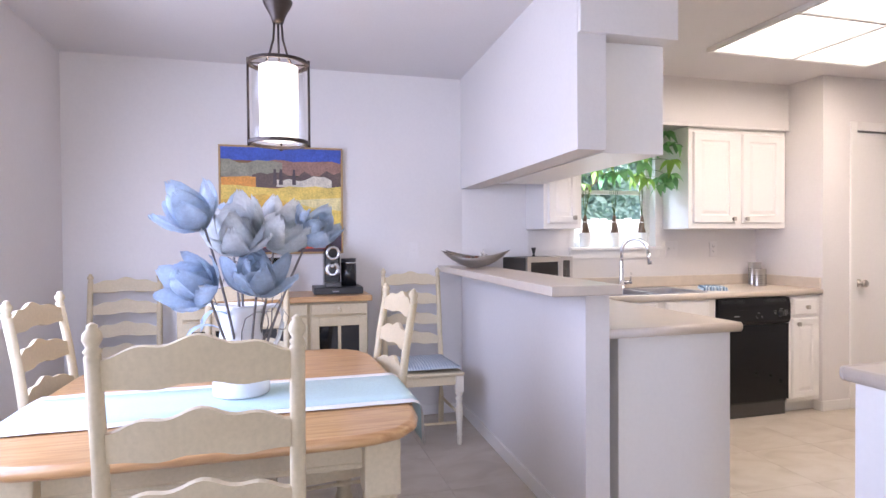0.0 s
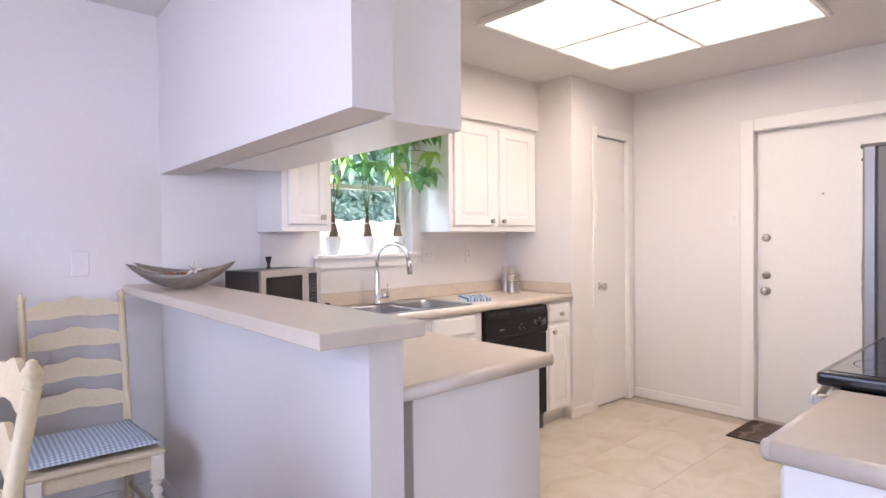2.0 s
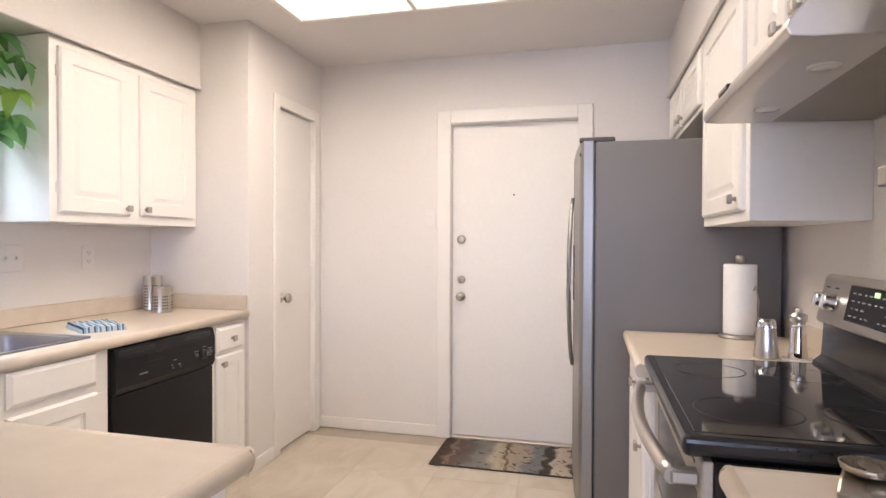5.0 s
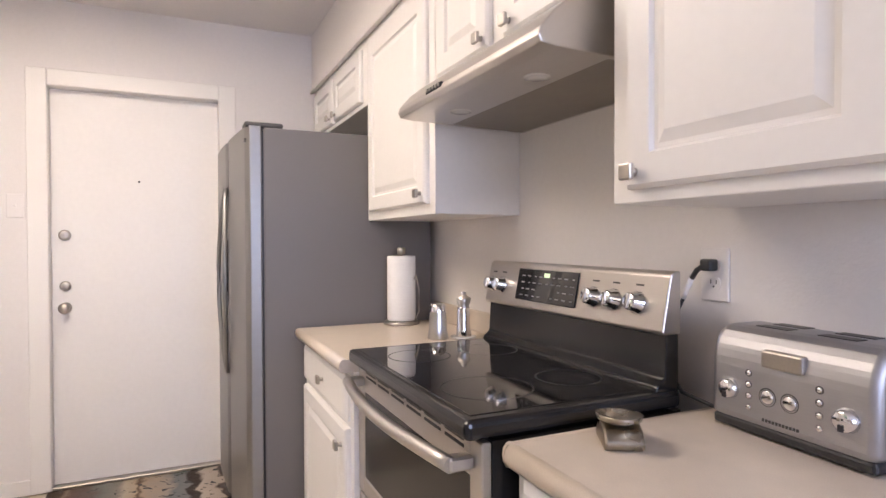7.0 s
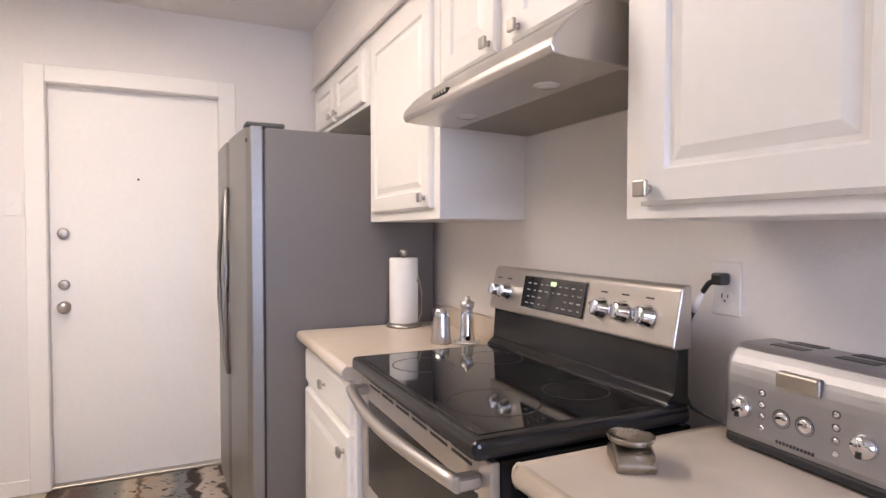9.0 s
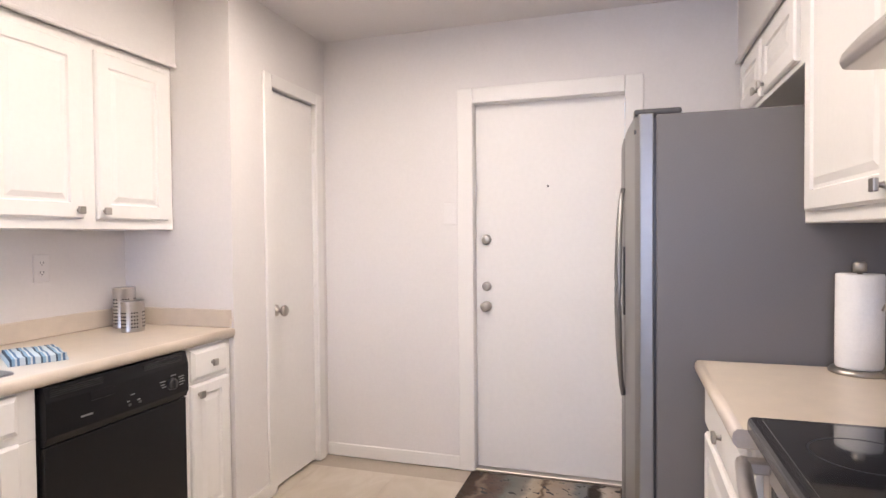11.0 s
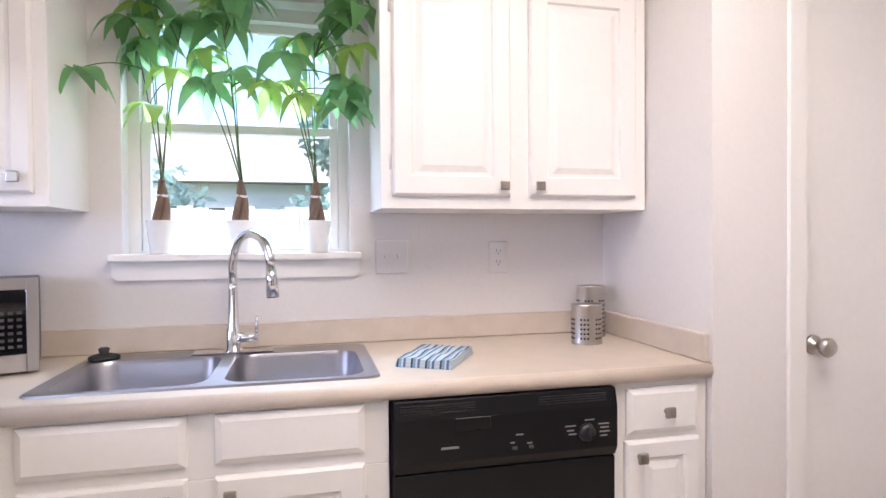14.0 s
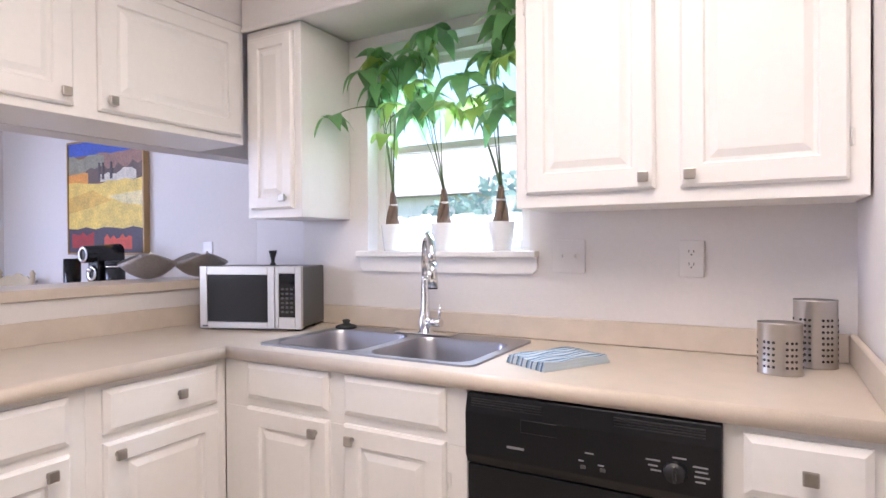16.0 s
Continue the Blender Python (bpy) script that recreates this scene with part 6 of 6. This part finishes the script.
for x in (-0.1, 0.1):
    bm = bmesh.new()
    lathe(bm, [(0, 0), (0.019, 0), (0.0185, 0.004), (0.016, 0.012), (0.012, 0.015), (0, 0.015)], 24, pose(x, 0.002, 0.075, 90))
    dial = part("dial", bm, CHROME, ts, "round polished dial")
    bm = bmesh.new()
    box(bm, x - 0.004, -0.0145, 0.060, x + 0.004, -0.0125, 0.070)
    part("mark", bm, BLACKM, dial)
for x, n, z0, dz, r in ((-0.062, 4, 0.05, 0.02, 0.005), (0.06, 4, 0.05, 0.02, 0.005), (-0.027, 1, 0.076, 0, 0.0125), (0.012, 1, 0.076, 0, 0.0125)):
    for k in range(n):
        bm = bmesh.new()
        lathe(bm, [(r * 0.8, 0.0), (r, 0.0015), (r * 0.75, 0.003), (0, 0.0032)], 18, pose(x, 0.002, z0 + k * dz, 90))
        part("button", bm, CHROME, ts)
        bm = bmesh.new()
        lathe(bm, [(r * 1.02, 0.0), (r * 1.25, 0.001), (r * 1.3, 0.0), (r * 1.02, 0.0)], 18, pose(x, 0.0015, z0 + k * dz, 90))
        part("button_ring", bm, DARKG, ts)
bm = bmesh.new()
for k in range(11):
    box(bm, -0.035 + k * 0.006, -0.0012, 0.034, -0.0315 + k * 0.006, 0.001, 0.039)
part("name_mark", bm, DARKLETTER, ts, "dark unreadable maker's mark")
bm = bmesh.new()
box(bm, -0.036, -0.004, 0.126, 0.036, 0.012, 0.156, 0.004, 2)
part("lift_lever", bm, NICKEL, ts, "recessed rectangular lever")
bm = bmesh.new()
box(bm, TWD - 0.002, 0.06, 0.125, TWD + 0.004, 0.12, 0.145, 0.003)
part("side_grip", bm, STEEL, ts)

PEWTER = material("polished_pewter", (0.36, 0.32, 0.26), 0.28, 1.0, vary=0.12, scale=20)
sr = thing("spoon_rest", (2.425, 1.70, CT), "polished pewter spoon rest with an oval dish", "spoon rest", turn=150)
sr.scale = (1.2, 1.2, 1.2)
bm = bmesh.new()
prism(bm, [(-0.03, 0.0), (0.04, 0.0), (0.045, 0.012), (0.03, 0.026), (0.005, 0.034), (-0.015, 0.03), (-0.028, 0.016)], "y", -0.028, 0.028, 0.004)
part("base", bm, PEWTER, sr)
bm = bmesh.new()
lathe(bm, [(0, 0.030), (0.02, 0.031), (0.034, 0.037), (0.037, 0.044), (0.034, 0.044), (0.02, 0.037), (0, 0.035)], 28, pose(0.005, 0, -0.002, 0, -6), sx=1.25, sy=0.9)
part("dish", bm, PEWTER, sr)


# ---- wall plates ----
def wall_plate(name, m, w, label, items):
    p = new(name)
    p.matrix_basis = m
    tagged(p, label, "wall plate")
    bm = bmesh.new()
    box(bm, -w / 2, -0.006, -0.058, w / 2, 0.0, 0.058, 0.003, 2)
    part("plate", bm, WHITEP, p)
    for kind, x in items:
        if kind == "toggle":
            bm = bmesh.new()
            box(bm, x - 0.005, -0.008, -0.012, x + 0.005, -0.005, 0.012)
            box(bm, x - 0.004, -0.018, -0.003, x + 0.004, -0.006, 0.008, 0.001)
            part("toggle", bm, WHITEP, p)
        else:
            for z in (-0.02, 0.02):
                bm = bmesh.new()
                prism(bm, [(x + u, z + v) for u, v in rounded(0.034, 0.028, 0.011, 4)], "y", -0.0075, -0.004)
                soc = part("socket", bm, WHITEP, p)
                bm = bmesh.new()
                box(bm, x - 0.008, -0.0082, z, x - 0.006, -0.0072, z + 0.009)
                box(bm, x + 0.006, -0.0082, z, x + 0.008, -0.0072, z + 0.008)
                lathe(bm, [(0, 0.0008), (0.0024, 0.0008), (0.0024, 0)], 8, pose(x, -0.0074, z - 0.006, 90))
                part("slots", bm, BLACKM, soc)
    return p


wall_plate("switch_plate", pose(3.378, NY, 1.182), 0.116, "white double light switch plate by the window", (("toggle", -0.023), ("toggle", 0.023)))
wall_plate("outlet_plate", pose(3.77, NY, 1.176), 0.072, "white double electrical outlet over the counter", (("outlet", 0),))
wall_plate("switch_plate", pose(EX, 3.10, 1.415, 0, 0, -90), 0.072, "white light switch plate beside the entry door", (("toggle", 0),))
wall_plate("switch_plate", pose(1.335, DY, 1.19), 0.072, "white light switch plate on the dining wall", (("toggle", 0),))
wall_plate("outlet_plate", pose(2.532, SY, 1.165, 0, 0, 180), 0.072, "white electrical outlet behind the toaster", (("outlet", 0),))
cd = thing("power_cord", (2.532, SY, 1.185), "black power cord with a white sleeve plugged in behind the stove", "power cord")
bm = bmesh.new()
box(bm, -0.014, 0.0085, -0.012, 0.014, 0.036, 0.014, 0.005, 2)
tube(bm, [(0.0, 0.03, 0.002), (0.02, 0.034, -0.01), (0.035, 0.034, -0.03)], 0.006, 8)
part("plug", bm, BLACKM, cd)
bm = bmesh.new()
tube(bm, [(0.034, 0.034, -0.028), (0.05, 0.036, -0.06), (0.056, 0.036, -0.075)], 0.006, 8)
part("sleeve", bm, WHITEP, cd)
bm = bmesh.new()
tube(bm, [(0.056, 0.036, -0.075), (0.075, 0.04, -0.12), (0.082, 0.05, -0.18), (0.06, 0.07, -0.235), (0.01, 0.09, -0.268), (-0.08, 0.10, -0.2745), (-0.14, 0.11, -0.2745)], 0.004, 8)
part("lead", bm, BLACKM, cd)

# ---- doormat ----
dm = thing("doormat", (4.805, 2.52, 0.0), "shaggy brown, grey and cream striped doormat", "doormat")
bm = bmesh.new()
nx, ny = 26, 52
top = []
rg = random.Random(9)
for i in range(nx + 1):
    top.append([bm.verts.new((-0.215 + 0.43 * i / nx, -0.455 + 0.91 * j / ny, 0.011 + rg.uniform(-0.003, 0.003))) for j in range(ny + 1)])
for i in range(nx):
    for j in range(ny):
        bm.faces.new((top[i][j], top[i + 1][j], top[i + 1][j + 1], top[i][j + 1])).smooth = True
part("woven_surface", bm, MATM, dm)
bm = bmesh.new()
box(bm, -0.218, -0.46, 0.001, 0.218, 0.46, 0.009, 0.003)
part("backing", bm, RUBBER, dm)

# ---- plants on the sill ----
SILL = 1.2025


def palm_leaf(name, mat, seed, size):
    """A hand of six drooping leaflets."""
    r = random.Random(seed)
    bm = bmesh.new()
    for k in range(6):
        ang = 360 * k / 6 + r.uniform(-14, 14)
        ln = size * r.uniform(0.8, 1.15)
        w = ln * r.uniform(0.17, 0.215)
        droop = r.uniform(0.9, 1.7)
        rows = []
        for j in range(7):
            u = j / 6
            ww = w * max(math.sin(math.pi * (0.04 + 0.96 * u) ** 0.85), 0.03)
            a = 0.25 - droop * u
            y = ln * u * (0.9 - 0.28 * droop * u * 0.6)
            z = ln * (0.22 * u - 0.62 * droop * u * u)
            rows.append([(-ww, y, z + 0.25 * ww), (0, y, z), (ww, y, z + 0.25 * ww)])
        m = pose(0, 0, 0, 0, 0, ang)
        vs = [[bm.verts.new(m @ Vector(p)) for p in q] for q in rows]
        for a, b in zip(vs, vs[1:]):
            for c in range(2):
                bm.faces.new((a[c], a[c + 1], b[c + 1], b[c])).smooth = True
    return mesh_of(name, bm, mat)


LEAVES = [palm_leaf("leaf", LEAF, 1, 0.145), palm_leaf("leaf", LEAF, 2, 0.16), palm_leaf("leaf", LEAF, 3, 0.13), palm_leaf("leaf", LEAFY, 4, 0.135)]


def money_tree(x, y, hubs, seed, label):
    r = random.Random(seed)
    p = thing("money_tree", (x, y, SILL), label, "potted plant", "money trees on the sill")
    bm = bmesh.new()
    lathe(bm, [(0, 0), (0.036, 0), (0.038, 0.003), (0.050, 0.104), (0.050, 0.107), (0.0465, 0.107), (0.044, 0.09), (0, 0.088)], 30)
    pot = part("pot", bm, CERAMIC, p, "plain white tapered ceramic pot")
    bm = bmesh.new()
    lathe(bm, [(0, 0.095), (0.03, 0.094), (0.0455, 0.09)], 20)
    part("soil", bm, SOIL, pot)
    for k in range(3):
        bm = bmesh.new()
        pts = []
        for j in range(17):
            u = j / 16
            a = 2 * math.pi * k / 3 + 2.6 * u + seed
            rad = 0.015 * (1 - u) + 0.004
            pts.append((rad * math.cos(a), rad * math.sin(a), 0.09 + 0.15 * u))
        tube(bm, pts, 0.0165, 9, 0.006)
        part("trunk", bm, BARK, p, "braided brown trunk")
    bm = bmesh.new()
    lathe(bm, [(0.017, 0.0), (0.019, 0.004), (0.017, 0.008)], 16, pose(0, 0, 0.185, 8, 6))
    part("tie", bm, WHITEP, p)
    mains = []
    for k, h in enumerate(hubs):
        e = Vector(h) - Vector((x, y, SILL))
        s = Vector((0.004 * math.cos(k), 0.004 * math.sin(k), 0.236))
        if k >= 5:
            near = min(mains, key=lambda q: (q[6] - e).length)
            s = near[6] if near[6].z < e.z + 0.1 else near[4]
        mid = s.lerp(e, 0.5) + Vector((0, 0, 0.04))
        pts = [((1 - u) ** 2) * s + 2 * u * (1 - u) * mid + u * u * e for u in [q / 7 for q in range(8)]]
        bm = bmesh.new()
        if k < 5:
            mains.append(pts)
        tube(bm, pts, 0.0027, 6, 0.0014)
        part("stem", bm, STEMG, p)
        mesh = LEAVES[3] if (k + seed) % 4 == 0 else LEAVES[(k + seed) % 3]
        part("leaf", mesh, LEAF, p, at=Matrix.Translation(e) @ pose(0, 0, 0, r.uniform(-25, 25), r.uniform(-25, 25), r.uniform(0, 360)))


def hub_cloud(n, x0, x1, z0, z1, seed, extra):
    r = random.Random(seed)
    return [(r.uniform(x0, x1), r.uniform(4.36, 4.52), z0 + (z1 - z0) * r.random() ** 0.8) for _ in range(n)] + extra


money_tree(2.634, 4.503, hub_cloud(6, 2.57, 2.74, 1.76, 2.0, 3, [(2.445, 4.34, 1.74), (2.57, 4.40, 1.92), (2.63, 4.42, 1.98), (2.60, 4.5, 1.68)]), 3, "braided money tree in a white pot, one leaf stretched aside")
money_tree(2.878, 4.495, hub_cloud(8, 2.76, 3.0, 1.72, 2.02, 7, [(2.87, 4.40, 2.03), (2.98, 4.36, 1.72)]), 7, "tall braided money tree in a white pot on the window sill")
money_tree(3.12, 4.495, hub_cloud(6, 3.0, 3.2, 1.68, 2.0, 12, [(3.22, 4.34, 2.06), (3.25, 4.29, 1.96), (3.24, 4.28, 1.84), (3.225, 4.30, 1.73), (3.20, 4.33, 1.67), (3.19, 4.38, 1.72), (3.08, 4.36, 1.70)]), 12, "braided money tree in a white pot leaning against the cabinet")


# ---- garden beyond the window ----
def foliage_cloud(name, label, category, place, blobs, count, leaf, seed, kind="stuff"):
    r = random.Random(seed)
    vs, fs = [], []
    for _ in range(count):
        bx, by, bz, rx, ry, rz = blobs[r.randrange(len(blobs))]
        d = Vector((r.gauss(0, 1), r.gauss(0, 1), r.gauss(0, 1))).normalized() * (r.random() ** 0.4)
        c = Vector((bx + d.x * rx, by + d.y * ry, bz + d.z * rz))
        a = Vector((r.uniform(-1, 1), r.uniform(-1, 1), r.uniform(-1, 1))).normalized() * leaf * r.uniform(0.6, 1.3)
        b = a.cross(Vector((r.uniform(-1, 1), r.uniform(-1, 1), r.uniform(-1, 1)))).normalized() * leaf * 0.45
        k = len(vs)
        vs += [c - a, c + b, c + a, c - b]
        fs.append((k, k + 1, k + 2, k + 3))
    me = bpy.data.meshes.new(name)
    me.from_pydata(vs, [], fs)
    me.materials.append(FOLIAGE)
    return me


let_light_through(FOLIAGE, (0.34, 0.50, 0.42), 0.5)
hedge = new("hedge", foliage_cloud("hedge", "", "", None, [(-1 + 1.1 * k, 9.5 + 0.3 * (k % 2), 1.0 + 0.2 * ((k * 7) % 3), 0.9, 0.6, 0.6 + 0.12 * (k % 3)) for k in range(11)], 9000, 0.09, 4))
tagged(hedge, "dense green garden hedge behind the board fence", "hedge", kind="stuff")
for k, (tx, ty, th) in enumerate(((6.2, 11.6, 3.3), (8.6, 12.8, 3.9), (10.5, 14.5, 4.6), (4.6, 13.5, 3.4))):
    t = thing("garden_tree", (tx, ty, -0.15), "leafy green broadleaf tree behind the fence", "tree", "garden trees")
    bm = bmesh.new()
    tube(bm, [(0, 0, 0), (0.05, 0.02, th * 0.3), (0.0, 0.05, th * 0.7)], 0.14, 10, 0.05)
    part("trunk", bm, BARK, t)
    for q in range(5):
        a = q * 1.3 + k
        bm = bmesh.new()
        tube(bm, [(0.03, 0.02, th * (0.3 + 0.07 * q)), (0.5 * math.cos(a), 0.5 * math.sin(a), th * (0.45 + 0.07 * q)), (1.0 * math.cos(a), 1.0 * math.sin(a), th * (0.52 + 0.08 * q))], 0.05, 8, 0.015)
        part("limb", bm, BARK, t)
    r = random.Random(30 + k)
    blobs = [(r.uniform(-1.2, 1.2), r.uniform(-1.0, 1.0), th * r.uniform(0.35, 0.95), 0.75, 0.7, 0.6) for _ in range(11)]
    part("crown", foliage_cloud("crown", "", "", None, blobs, 6500, 0.11, 50 + k), FOLIAGE, t)
ROOF = material("grey_shingle_roof", (0.24, 0.23, 0.23), 0.9, vary=0.15, scale=3)
h = thing("neighbour_house", (-1.0, 16.0, -0.15), "pale sided neighbouring house with a grey roof", "house")
bm = bmesh.new()
box(bm, -5, 0, 0, 4.2, 6, 2.7)
wl = part("wall", bm, SIDING, h)
bm = bmesh.new()
prism(bm, [(-0.5, 2.66), (6.5, 2.66), (3.0, 4.4)], "x", -5.4, 4.6)
part("roof", bm, ROOF, h)
for x in (-2.5, 1.4):
    bm = bmesh.new()
    box(bm, x, -0.03, 1.0, x + 1.2, 0.05, 2.2)
    wf = part("window", bm, TRIM, h)
    bm = bmesh.new()
    box(bm, x + 0.08, -0.045, 1.08, x + 1.12, -0.032, 2.12)
    part("pane", bm, BLACKG, wf)

# ---- floor tiles ----
S = 0.457
tile = bmesh.new()
box(tile, 0.0006, 0.0006, -0.0039, S - 0.0006, S - 0.0006, 0.0, 0.0006)
tile = mesh_of("tile", tile, TILEM)
x0, y0 = WX - 0.18, DY - 13 * S + 0.1
for i in range(13):
    for j in range(13):
        part("tile", tile, TILEM, floor, at=pose(x0 + i * S, y0 + j * S, 0))
